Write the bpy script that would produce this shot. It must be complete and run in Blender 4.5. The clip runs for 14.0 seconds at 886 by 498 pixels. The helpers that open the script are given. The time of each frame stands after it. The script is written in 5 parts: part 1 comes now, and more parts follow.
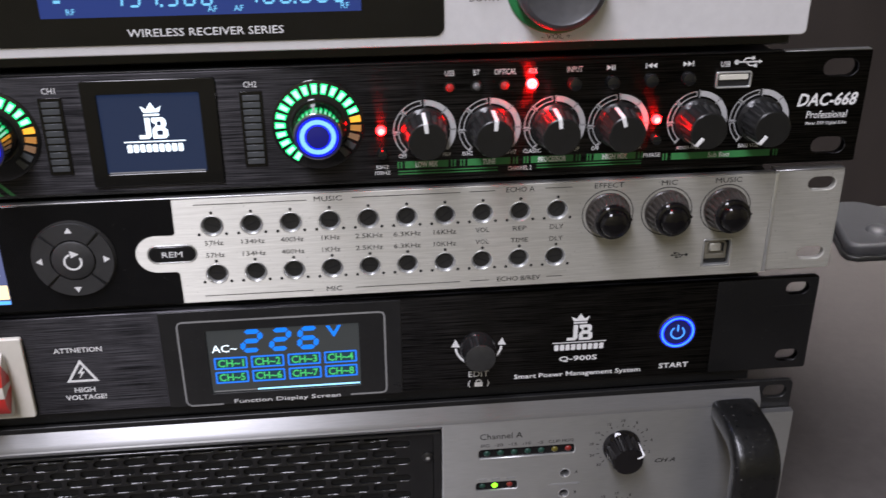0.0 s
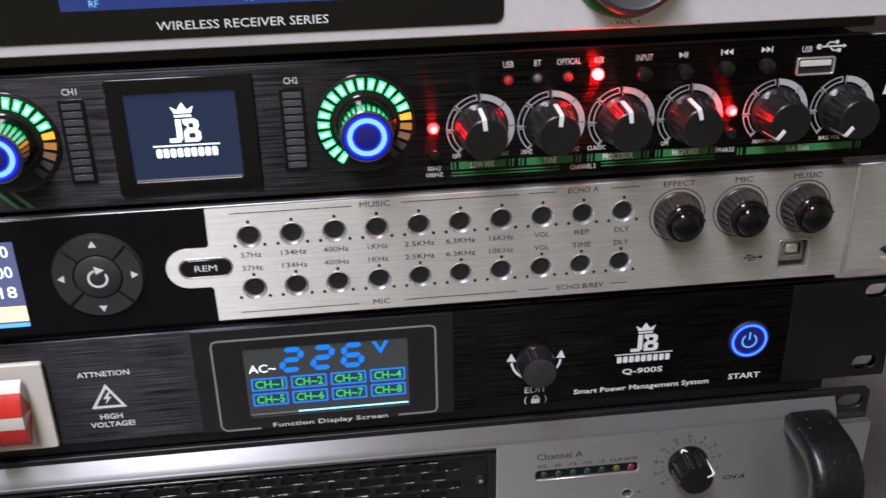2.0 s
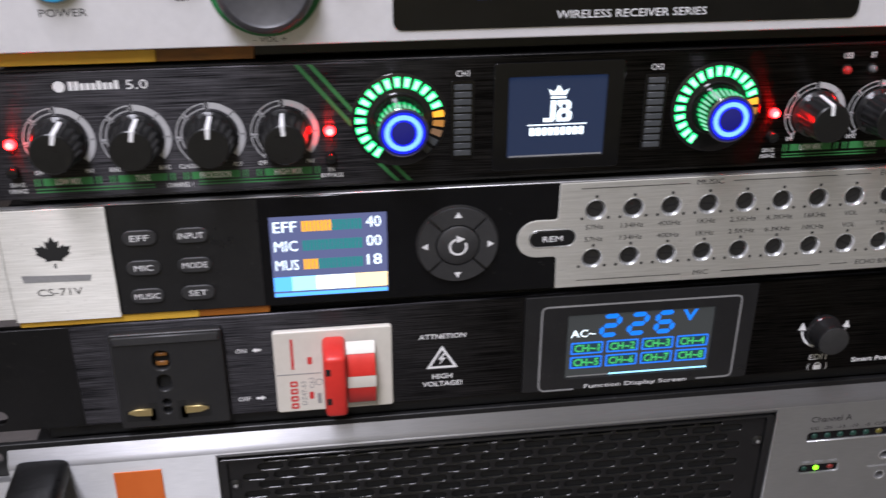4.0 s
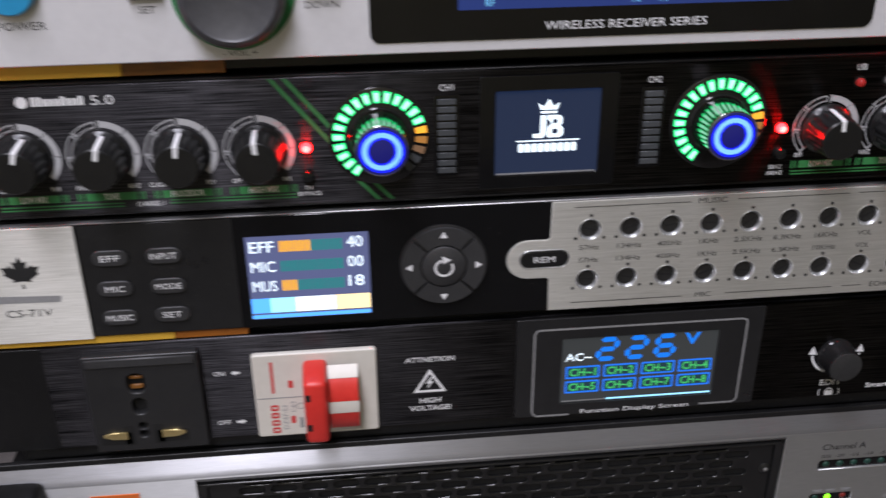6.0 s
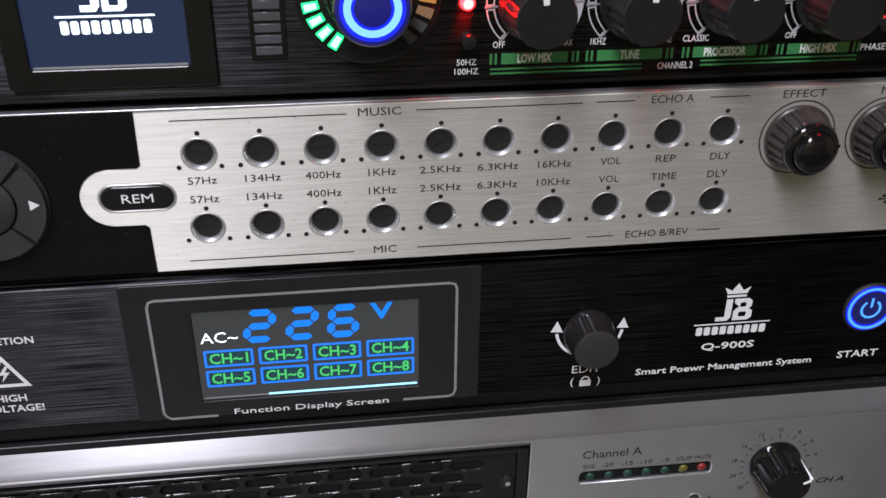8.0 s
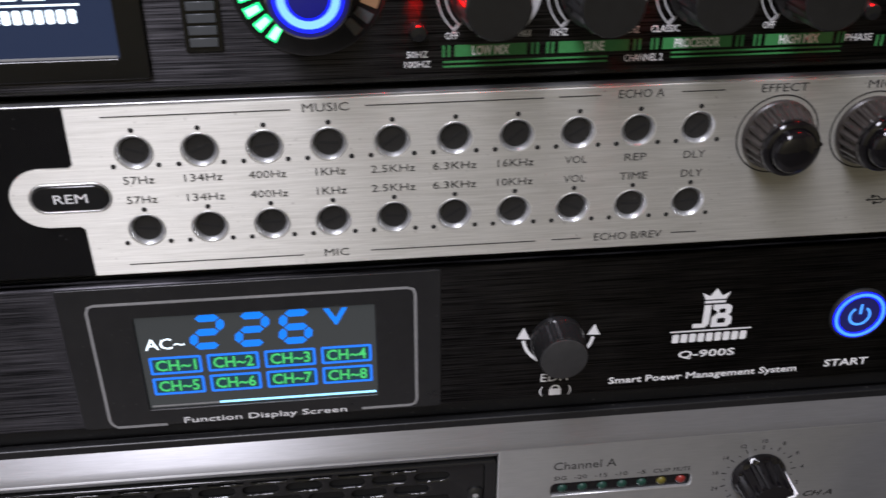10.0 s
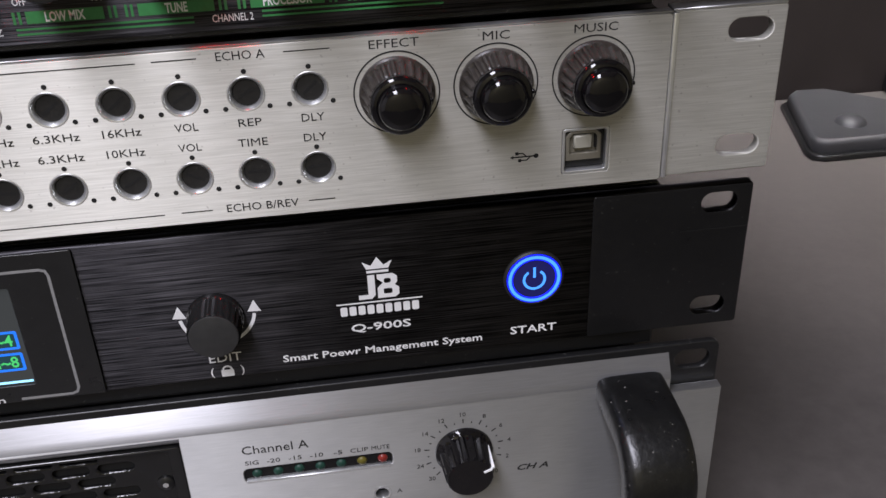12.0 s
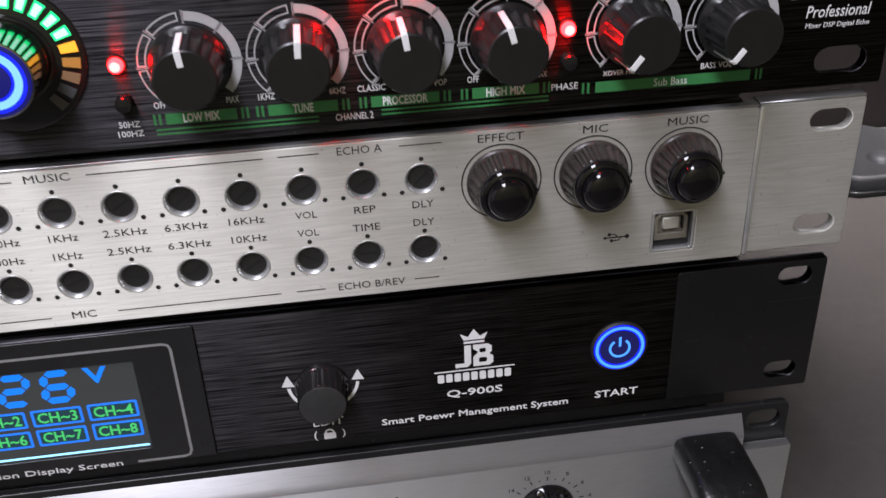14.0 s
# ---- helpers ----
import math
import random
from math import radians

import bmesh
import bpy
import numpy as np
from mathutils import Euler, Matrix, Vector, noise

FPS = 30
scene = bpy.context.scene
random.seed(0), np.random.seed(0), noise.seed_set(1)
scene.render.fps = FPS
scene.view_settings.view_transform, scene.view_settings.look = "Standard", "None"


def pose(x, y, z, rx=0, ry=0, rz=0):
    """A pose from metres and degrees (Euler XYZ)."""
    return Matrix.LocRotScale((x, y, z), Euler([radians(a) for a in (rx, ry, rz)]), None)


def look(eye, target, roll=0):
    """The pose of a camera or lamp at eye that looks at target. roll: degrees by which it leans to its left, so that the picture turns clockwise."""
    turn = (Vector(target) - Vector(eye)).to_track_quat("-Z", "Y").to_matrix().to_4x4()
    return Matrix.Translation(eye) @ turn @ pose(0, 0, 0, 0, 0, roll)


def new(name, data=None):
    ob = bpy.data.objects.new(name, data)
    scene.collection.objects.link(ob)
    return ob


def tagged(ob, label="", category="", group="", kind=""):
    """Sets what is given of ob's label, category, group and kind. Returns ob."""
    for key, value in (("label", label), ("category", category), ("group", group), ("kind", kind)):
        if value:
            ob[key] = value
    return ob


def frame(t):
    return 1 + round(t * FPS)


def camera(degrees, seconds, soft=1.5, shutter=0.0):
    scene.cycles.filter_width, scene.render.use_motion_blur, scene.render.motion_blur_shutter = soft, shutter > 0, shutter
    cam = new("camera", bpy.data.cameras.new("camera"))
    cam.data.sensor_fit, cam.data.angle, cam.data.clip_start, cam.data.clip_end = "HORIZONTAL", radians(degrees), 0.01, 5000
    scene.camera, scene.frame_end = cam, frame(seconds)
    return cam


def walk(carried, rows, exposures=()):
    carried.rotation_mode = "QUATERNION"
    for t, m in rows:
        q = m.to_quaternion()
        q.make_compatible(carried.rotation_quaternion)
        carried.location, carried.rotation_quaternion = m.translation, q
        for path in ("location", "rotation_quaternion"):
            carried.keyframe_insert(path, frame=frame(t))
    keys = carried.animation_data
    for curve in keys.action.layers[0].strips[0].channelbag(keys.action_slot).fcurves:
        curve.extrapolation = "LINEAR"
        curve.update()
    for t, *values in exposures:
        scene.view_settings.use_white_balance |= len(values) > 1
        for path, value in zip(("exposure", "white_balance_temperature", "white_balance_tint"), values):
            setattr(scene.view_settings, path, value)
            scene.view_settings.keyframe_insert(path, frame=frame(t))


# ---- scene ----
# The stack of audio units stands on a table; x runs along the fronts, y into the stack, z up.
cam = camera(48.7, 14.0, soft=1.5, shutter=0.45)
PATH = [
    (0.0, (0.05068, -0.34517, 1.08830), (0.06476, -0.21060, 1.02355), -0.30),
    (0.5, (0.06211, -0.33976, 1.08725), (0.07737, -0.20535, 1.02243), -0.62),
    (1.0, (0.05605, -0.32107, 1.08010), (0.07107, -0.18647, 1.01562), -0.78),
    (1.5, (0.05123, -0.31271, 1.07051), (0.06576, -0.17816, 1.00582), -0.89),
    (2.0, (0.03171, -0.31329, 1.07865), (0.04661, -0.17900, 1.01350), -1.24),
    (2.5, (0.01238, -0.31593, 1.08222), (0.02984, -0.18236, 1.01622), -1.16),
    (3.0, (-0.02372, -0.32054, 1.08220), (-0.00581, -0.18744, 1.01539), -1.06),
    (3.5, (-0.07021, -0.32168, 1.08191), (-0.05098, -0.18837, 1.01591), -0.24),
    (3.7, (-0.08241, -0.32325, 1.08369), (-0.06372, -0.19011, 1.01717), -0.04),
    (4.2, (-0.11793, -0.32617, 1.08750), (-0.09956, -0.19290, 1.02116), 0.32),
    (4.7, (-0.13760, -0.32847, 1.09373), (-0.12072, -0.19501, 1.02739), 0.17),
    (5.2, (-0.13686, -0.32624, 1.09776), (-0.12166, -0.19274, 1.03108), -0.17),
    (5.8, (-0.10265, -0.31210, 1.09318), (-0.08838, -0.17904, 1.02541), -0.36),
    (6.0, (-0.08401, -0.30569, 1.08954), (-0.07067, -0.17288, 1.02110), -0.44),
    (6.5, (-0.03872, -0.28590, 1.07901), (-0.02424, -0.15380, 1.00943), -0.22),
    (7.0, (-0.01275, -0.26750, 1.06827), (0.00273, -0.13630, 0.99723), 0.06),
    (7.5, (0.01322, -0.24308, 1.04906), (0.03005, -0.11312, 0.97607), 0.34),
    (8.0, (0.02848, -0.22322, 1.03519), (0.04610, -0.09420, 0.96067), 0.58),
    (8.5, (0.02919, -0.21148, 1.02982), (0.04664, -0.08293, 0.95444), 0.74),
    (9.0, (0.02560, -0.20635, 1.02973), (0.04224, -0.07799, 0.95386), 0.75),
    (9.5, (0.02797, -0.20633, 1.03165), (0.04347, -0.07807, 0.95541), 0.55),
    (10.0, (0.04657, -0.20992, 1.03236), (0.06089, -0.08187, 0.95556), 0.10),
    (10.5, (0.07670, -0.21481, 1.03138), (0.08992, -0.08709, 0.95384), -0.51),
    (11.0, (0.11650, -0.22782, 1.02533), (0.13165, -0.09917, 0.94969), -1.03),
    (11.5, (0.13697, -0.22763, 1.02252), (0.15230, -0.09891, 0.94705), -1.93),
    (12.0, (0.13412, -0.21915, 1.01848), (0.15020, -0.09052, 0.94300), -2.19),
    (12.5, (0.13528, -0.21136, 1.01713), (0.15093, -0.08303, 0.94107), -2.33),
    (13.0, (0.13112, -0.20913, 1.02431), (0.14668, -0.08055, 0.94865), -2.44),
    (13.5, (0.11842, -0.21276, 1.03245), (0.13367, -0.08379, 0.95739), -2.43),
    (14.0, (0.10989, -0.22027, 1.04333), (0.12543, -0.09114, 0.96859), -2.31),
]
walk(cam, [(t, look(eye, target, roll)) for t, eye, target, roll in PATH],
     exposures=[(0.0, 0.0), (2.5, 0.0), (3.5, 0.06), (4.7, -0.02), (6.0, -0.2), (6.5, -0.16), (7.2, 0.03), (10.0, 0.0), (14.0, -0.02)])

# ---- light ----
world = bpy.data.worlds.new("room_air")
world.use_nodes = True
world.node_tree.nodes["Background"].inputs[0].default_value = (0.5, 0.5, 0.55, 1)
world.node_tree.nodes["Background"].inputs[1].default_value = 0.05
scene.world = world


def area_lamp(name, at, target, sx, sy, power, colour):
    data = bpy.data.lights.new(name, "AREA")
    data.shape, data.size, data.size_y, data.energy, data.color = "RECTANGLE", sx, sy, power, colour
    ob = new(name, data)
    ob.matrix_world = look(at, target)
    return ob


# the ceiling lamp of the room, in front of the stack and a little to the left
area_lamp("ceiling_lamp", (-0.42, -1.2, 2.55), (-0.42, -1.2, 0.0), 0.42, 2.0, 79.0, (0.885, 0.875, 1.01))
# an added, unseen narrow lamp that makes the soft bright patch on the table's back
down = area_lamp("added_table_light", (0.52, 0.4, 2.55), (0.52, 0.4, 0.0), 0.14, 0.14, 1.5, (1.0, 0.95, 0.95))
down.data.spread = radians(20)

# ---- helpers for meshes, in millimetres: x along the fronts, y into the stack, z above the table ----
MM = 0.001
TABLE = 0.75
PLACE = {}


def thing(name, at, label, category, group="", kind=""):
    ob = new(name)
    ob.empty_display_size = 0.02
    ob.location = (at[0] * MM, at[1] * MM, TABLE + at[2] * MM)
    PLACE[ob.name] = Vector(at)
    return tagged(ob, label, category, group, kind)


def finish(bm, name, smooth=40):
    """A bmesh in millimetres becomes a mesh in metres; faces meet smoothly below that angle."""
    bmesh.ops.scale(bm, vec=(MM, MM, MM), verts=bm.verts)
    for f in bm.faces:
        f.smooth = True
    for e in bm.edges:
        if len(e.link_faces) == 2 and e.calc_face_angle(0) > radians(smooth):
            e.smooth = False
    data = bpy.data.meshes.new(name)
    bm.to_mesh(data)
    bm.free()
    return data


def part(name, shape, material, parent, at=(0, 0, 0), label="", turn=(0, 0, 0)):
    """One mesh object under a thing or a part; at: its place in the stack's millimetres."""
    data = finish(shape, name) if isinstance(shape, bmesh.types.BMesh) else shape
    if not data.materials:
        data.materials.append(material)
    ob = new(name, data)
    ob.parent = parent
    ob.location = (Vector(at) - PLACE[parent.name]) * MM
    ob.rotation_euler = [radians(a) for a in turn]
    PLACE[ob.name] = Vector(at)
    if label:
        ob["label"] = label
    return ob


def slab(x0, x1, y0, y1, z0, z1, bevel=0.0, steps=1):
    bm = bmesh.new()
    bmesh.ops.create_cube(bm, size=1)
    bmesh.ops.scale(bm, vec=(x1 - x0, y1 - y0, z1 - z0), verts=bm.verts)
    bmesh.ops.translate(bm, vec=((x0 + x1) / 2, (y0 + y1) / 2, (z0 + z1) / 2), verts=bm.verts)
    if bevel:
        bmesh.ops.bevel(bm, geom=bm.edges[:], offset=bevel, segments=steps, affect="EDGES", profile=0.5)
    return bm


def joined(*shapes):
    whole = bmesh.new()
    for bm in shapes:
        data = bpy.data.meshes.new("piece")
        bm.to_mesh(data)
        bm.free()
        whole.from_mesh(data)
        bpy.data.meshes.remove(data)
    return whole


def lathe(profile, steps=40, flutes=0, depth=0.0, band=None, caps=False):
    """Turns (radius, y) pairs round the y axis; flutes cut grooves into the rings whose index lies in band.
    A profile that ends off the axis closes on itself, as a ring, unless caps closes both its ends."""
    bm = bmesh.new()
    n = flutes * 4 if flutes else steps
    rings = []
    for k, (r, y) in enumerate(profile):
        ring = []
        for i in range(n):
            a = 2 * math.pi * i / n
            q = r
            if flutes and band[0] <= k <= band[1] and i % 4 in (0, 1):
                q = r - depth
            ring.append(bm.verts.new((q * math.sin(a), y, q * math.cos(a))))
        rings.append(ring)
    for one, two in zip(rings, rings[1:]):
        for i in range(n):
            bm.faces.new((one[i], one[(i + 1) % n], two[(i + 1) % n], two[i]))
    if caps or profile[-1][0] < 0.02:
        for ring in (rings[0], rings[-1]):
            if (ring[0].co - ring[n // 2].co).length > 0.05:
                bm.faces.new(ring)
    else:
        for i in range(n):
            bm.faces.new((rings[-1][i], rings[-1][(i + 1) % n], rings[0][(i + 1) % n], rings[0][i]))
    bmesh.ops.remove_doubles(bm, verts=bm.verts, dist=0.0005)
    bmesh.ops.recalc_face_normals(bm, faces=bm.faces)
    return bm


def sector(r0, r1, a0, a1, y0, y1, steps=8):
    """A piece of a flat ring; angles in degrees clockwise from the top."""
    bm = bmesh.new()
    rows = []
    for i in range(steps + 1):
        a = radians(a0 + (a1 - a0) * i / steps)
        rows.append([bm.verts.new((r * math.sin(a), y, r * math.cos(a))) for r, y in ((r0, y0), (r1, y0), (r1, y1), (r0, y1))])
    for one, two in zip(rows, rows[1:]):
        for k in range(4):
            bm.faces.new((one[k], one[(k + 1) % 4], two[(k + 1) % 4], two[k]))
    bm.faces.new(rows[0])
    bm.faces.new(rows[-1][::-1])
    bmesh.ops.recalc_face_normals(bm, faces=bm.faces)
    return bm


def to_front(data, y, thick_scale=1.0):
    """Stands a flat mesh of the x-y plane up into the plane of the fronts, its face at y; metres."""
    for v in data.vertices:
        x, up, out = v.co
        v.co = (x * MM, (y - out * thick_scale) * MM, up * MM)
    return data


def plate(loops, y0, y1, bevel=0.0):
    """A flat plate with holes, from y0 (front) to y1; the first loop is its outline, the rest are holes."""
    curve = bpy.data.curves.new("plate", "CURVE")
    curve.dimensions, curve.fill_mode = "2D", "BOTH"
    curve.extrude = (y1 - y0) / 2 - bevel
    curve.bevel_depth, curve.bevel_resolution, curve.offset = bevel, 1, -bevel
    for loop in loops:
        s = curve.splines.new("POLY")
        s.points.add(len(loop) - 1)
        for p, (x, z) in zip(s.points, loop):
            p.co = (x, z, 0, 1)
        s.use_cyclic_u = True
    ob = bpy.data.objects.new("plate", curve)
    data = bpy.data.meshes.new_from_object(ob)
    bpy.data.objects.remove(ob)
    bpy.data.curves.remove(curve)
    to_front(data, (y0 + y1) / 2)
    bm = bmesh.new()
    bm.from_mesh(data)
    bmesh.ops.remove_doubles(bm, verts=bm.verts, dist=1e-6)
    bmesh.ops.recalc_face_normals(bm, faces=bm.faces)
    bm.to_mesh(data)
    bm.free()
    data.materials.clear()
    return data


def rounded(x0, x1, z0, z1, r, n=5):
    pts = []
    for cx, cz, a0 in ((x1 - r, z1 - r, 0), (x0 + r, z1 - r, 90), (x0 + r, z0 + r, 180), (x1 - r, z0 + r, 270)):
        for i in range(n + 1):
            a = radians(a0 + 90 * i / n)
            pts.append((cx + r * math.cos(a), cz + r * math.sin(a)))
    return pts


def circle(cx, cz, r, n=24):
    return [(cx + r * math.cos(2 * math.pi * i / n), cz + r * math.sin(2 * math.pi * i / n)) for i in range(n)]


def words(text, x, z, height, material, parent, y=0.0, width=None, shear=0.0, bold=0.0, turn=0.0, name="printed_label"):
    """Lettering centred at (x, z), of that height over all, printed 0.06 mm proud of the plane y."""
    curve = bpy.data.curves.new("letters", "FONT")
    curve.body, curve.resolution_u, curve.extrude, curve.shear, curve.offset = text, 2, 0.03, shear, bold
    ob = bpy.data.objects.new("letters", curve)
    data = bpy.data.meshes.new_from_object(ob)
    bpy.data.objects.remove(ob)
    bpy.data.curves.remove(curve)
    co = np.array([v.co[:] for v in data.vertices])
    lo, hi = co.min(0), co.max(0)
    sz = height / (hi[1] - lo[1])
    sx = width / (hi[0] - lo[0]) if width else sz
    for v in data.vertices:
        u, w = (v.co[0] - (lo[0] + hi[0]) / 2) * sx, (v.co[1] - (lo[1] + hi[1]) / 2) * sz
        c, s = math.cos(radians(turn)), math.sin(radians(turn))
        v.co = ((u * c - w * s) * MM, -v.co[2] * MM, (u * s + w * c) * MM)
    data.materials.clear()
    return part(name, data, material, parent, (x, y - 0.03, z))


def bar(x0, x1, z0, z1, material, parent, y=0.0, name="printed_bar", thick=0.06):
    return part(name, slab((x0 - x1) / 2, (x1 - x0) / 2, -thick, 0, (z0 - z1) / 2, (z1 - z0) / 2), material, parent, ((x0 + x1) / 2, y, (z0 + z1) / 2))


def flat(loops, material, parent, y=0.0, name="printed_mark", thick=0.06):
    return part(name, plate(loops, y - thick, y), material, parent)


def ribbon(points, width, y, thick=0.06):
    """A printed line of that width along points of the front plane."""
    left, right = [], []
    for i, (x, z) in enumerate(points):
        a, b = points[max(i - 1, 0)], points[min(i + 1, len(points) - 1)]
        d = Vector((b[0] - a[0], b[1] - a[1])).normalized() * width / 2
        left.append((x - d.y, z + d.x))
        right.append((x + d.y, z - d.x))
    bm = bmesh.new()
    rows = [[bm.verts.new((p[0], q, p[1])) for p, q in ((l, y - thick), (r, y - thick), (r, y), (l, y))] for l, r in zip(left, right)]
    for one, two in zip(rows, rows[1:]):
        for k in range(4):
            bm.faces.new((one[k], one[(k + 1) % 4], two[(k + 1) % 4], two[k]))
    bm.faces.new(rows[0])
    bm.faces.new(rows[-1][::-1])
    bmesh.ops.recalc_face_normals(bm, faces=bm.faces)
    return bm


SEGMENTS = {"0": "abcdef", "1": "bc", "2": "abged", "3": "abgcd", "5": "afgcd", "6": "afgedc", "7": "abc", "9": "abfgcd"}


def digit(char, w, h, t, slant=0.0):
    """A seven-segment figure, its lower left corner at the origin."""
    m, g = h / 2, t * 0.12
    ends = {"a": ((0, h), (w, h)), "d": ((0, 0), (w, 0)), "g": ((0, m), (w, m)), "f": ((0, m), (0, h)), "b": ((w, m), (w, h)), "e": ((0, 0), (0, m)), "c": ((w, 0), (w, m))}
    shapes = []
    for s in SEGMENTS[char]:
        (x0, z0), (x1, z1) = ends[s]
        x0, x1 = x0 + (t / 2 if x0 == 0 else -t / 2), x1 + (t / 2 if x1 == 0 else -t / 2)
        z0, z1 = [z + (t / 2 if z == 0 else -t / 2 if z == h else 0) for z in (z0, z1)]
        k = t / 2 - g / 2
        if z0 == z1:
            loop = [(x0 + g, z0), (x0 + g + k, z0 + k), (x1 - g - k, z0 + k), (x1 - g, z0), (x1 - g - k, z0 - k), (x0 + g + k, z0 - k)]
        else:
            loop = [(x0, z0 + g), (x0 - k, z0 + g + k), (x0 - k, z1 - g - k), (x0, z1 - g), (x0 + k, z1 - g - k), (x0 + k, z0 + g + k)]
        bm = bmesh.new()
        front = [bm.verts.new((x + slant * z, -0.06, z)) for x, z in loop]
        back = [bm.verts.new((x + slant * z, 0, z)) for x, z in loop]
        bm.faces.new(front)
        bm.faces.new(back[::-1])
        for i in range(6):
            bm.faces.new((front[i], back[i], back[(i + 1) % 6], front[(i + 1) % 6]))
        bmesh.ops.recalc_face_normals(bm, faces=bm.faces)
        shapes.append(bm)
    return joined(*shapes)


# ---- materials ----
def node(tree, kind, **values):
    n = tree.nodes.new(kind)
    for key, value in values.items():
        n.inputs[key].default_value = value
    return n


def surface(name, one, two, rough, metal=0.0, scale=(60, 60, 60), rough_spread=0.08, bump=0.0, tangent=0.0, coat=0.0, specks=0.0, coarse=4.0, ior=1.5, grainy=0.45, contrast=(0.3, 0.7), speck=(0.45, 0.43, 0.4)):
    """A painted, moulded or brushed surface: two colours mixed by fine grain and broad stains, uneven gloss, fine relief."""
    mat = bpy.data.materials.new(name)
    mat.use_nodes = True
    tree = mat.node_tree
    shader = tree.nodes["Principled BSDF"]
    place = tree.nodes.new("ShaderNodeNewGeometry")
    stretch = tree.nodes.new("ShaderNodeVectorMath")
    stretch.operation = "MULTIPLY"
    stretch.inputs[1].default_value = scale
    tree.links.new(place.outputs["Position"], stretch.inputs[0])
    grain = node(tree, "ShaderNodeTexNoise", Scale=1.0, Detail=3.0, Roughness=0.6)
    tree.links.new(stretch.outputs[0], grain.inputs["Vector"])
    stain = node(tree, "ShaderNodeTexNoise", Scale=coarse * 6, Detail=4.0, Roughness=0.65)
    tree.links.new(place.outputs["Position"], stain.inputs["Vector"])
    both = tree.nodes.new("ShaderNodeMath")
    both.operation = "MULTIPLY_ADD"
    both.inputs[1].default_value = 1.0 - grainy
    tree.links.new(stain.outputs["Fac"], both.inputs[0])
    half = tree.nodes.new("ShaderNodeMath")
    half.operation = "MULTIPLY"
    half.inputs[1].default_value = grainy
    tree.links.new(grain.outputs["Fac"], half.inputs[0])
    tree.links.new(half.outputs[0], both.inputs[2])
    spread = tree.nodes.new("ShaderNodeMapRange")
    spread.inputs["From Min"].default_value, spread.inputs["From Max"].default_value = contrast
    tree.links.new(both.outputs[0], spread.inputs["Value"])
    mix = tree.nodes.new("ShaderNodeMix")
    mix.data_type = "RGBA"
    mix.inputs["A"].default_value, mix.inputs["B"].default_value = (*one, 1), (*two, 1)
    tree.links.new(spread.outputs[0], mix.inputs["Factor"])
    colour = mix.outputs["Result"]
    if specks:
        dust = node(tree, "ShaderNodeTexNoise", Scale=900.0, Detail=1.0)
        tree.links.new(place.outputs["Position"], dust.inputs["Vector"])
        few = tree.nodes.new("ShaderNodeMapRange")
        few.inputs["From Min"].default_value, few.inputs["From Max"].default_value, few.inputs["To Max"].default_value = 0.72, 0.8, specks
        tree.links.new(dust.outputs["Fac"], few.inputs["Value"])
        grey = tree.nodes.new("ShaderNodeMix")
        grey.data_type = "RGBA"
        grey.inputs["B"].default_value = (*speck, 1)
        tree.links.new(few.outputs[0], grey.inputs["Factor"])
        tree.links.new(colour, grey.inputs["A"])
        colour = grey.outputs["Result"]
    tree.links.new(colour, shader.inputs["Base Color"])
    gloss = tree.nodes.new("ShaderNodeMapRange")
    gloss.inputs["To Min"].default_value, gloss.inputs["To Max"].default_value = max(rough - rough_spread, 0.02), rough + rough_spread
    tree.links.new(both.outputs[0], gloss.inputs["Value"])
    tree.links.new(gloss.outputs[0], shader.inputs["Roughness"])
    shader.inputs["Metallic"].default_value = metal
    shader.inputs["IOR"].default_value = ior
    shader.inputs["Coat Weight"].default_value = coat
    shader.inputs["Coat Roughness"].default_value = 0.08
    if tangent:
        shader.inputs["Anisotropic"].default_value = tangent
        along = tree.nodes.new("ShaderNodeCombineXYZ")
        along.inputs[2].default_value = 1.0
        tree.links.new(along.outputs[0], shader.inputs["Tangent"])
    if bump:
        relief = node(tree, "ShaderNodeBump", Strength=1.0, Distance=bump * MM)
        tree.links.new(grain.outputs["Fac"], relief.inputs["Height"])
        tree.links.new(relief.outputs[0], shader.inputs["Normal"])
    return mat


def glow(name, colour, strength, base=(0.02, 0.02, 0.02)):
    mat = bpy.data.materials.new(name)
    mat.use_nodes = True
    shader = mat.node_tree.nodes["Principled BSDF"]
    shader.inputs["Base Color"].default_value = (*base, 1)
    shader.inputs["Roughness"].default_value = 0.3
    shader.inputs["Specular IOR Level"].default_value = 0.2
    shader.inputs["Emission Color"].default_value = (*colour, 1)
    shader.inputs["Emission Strength"].default_value = strength
    return mat


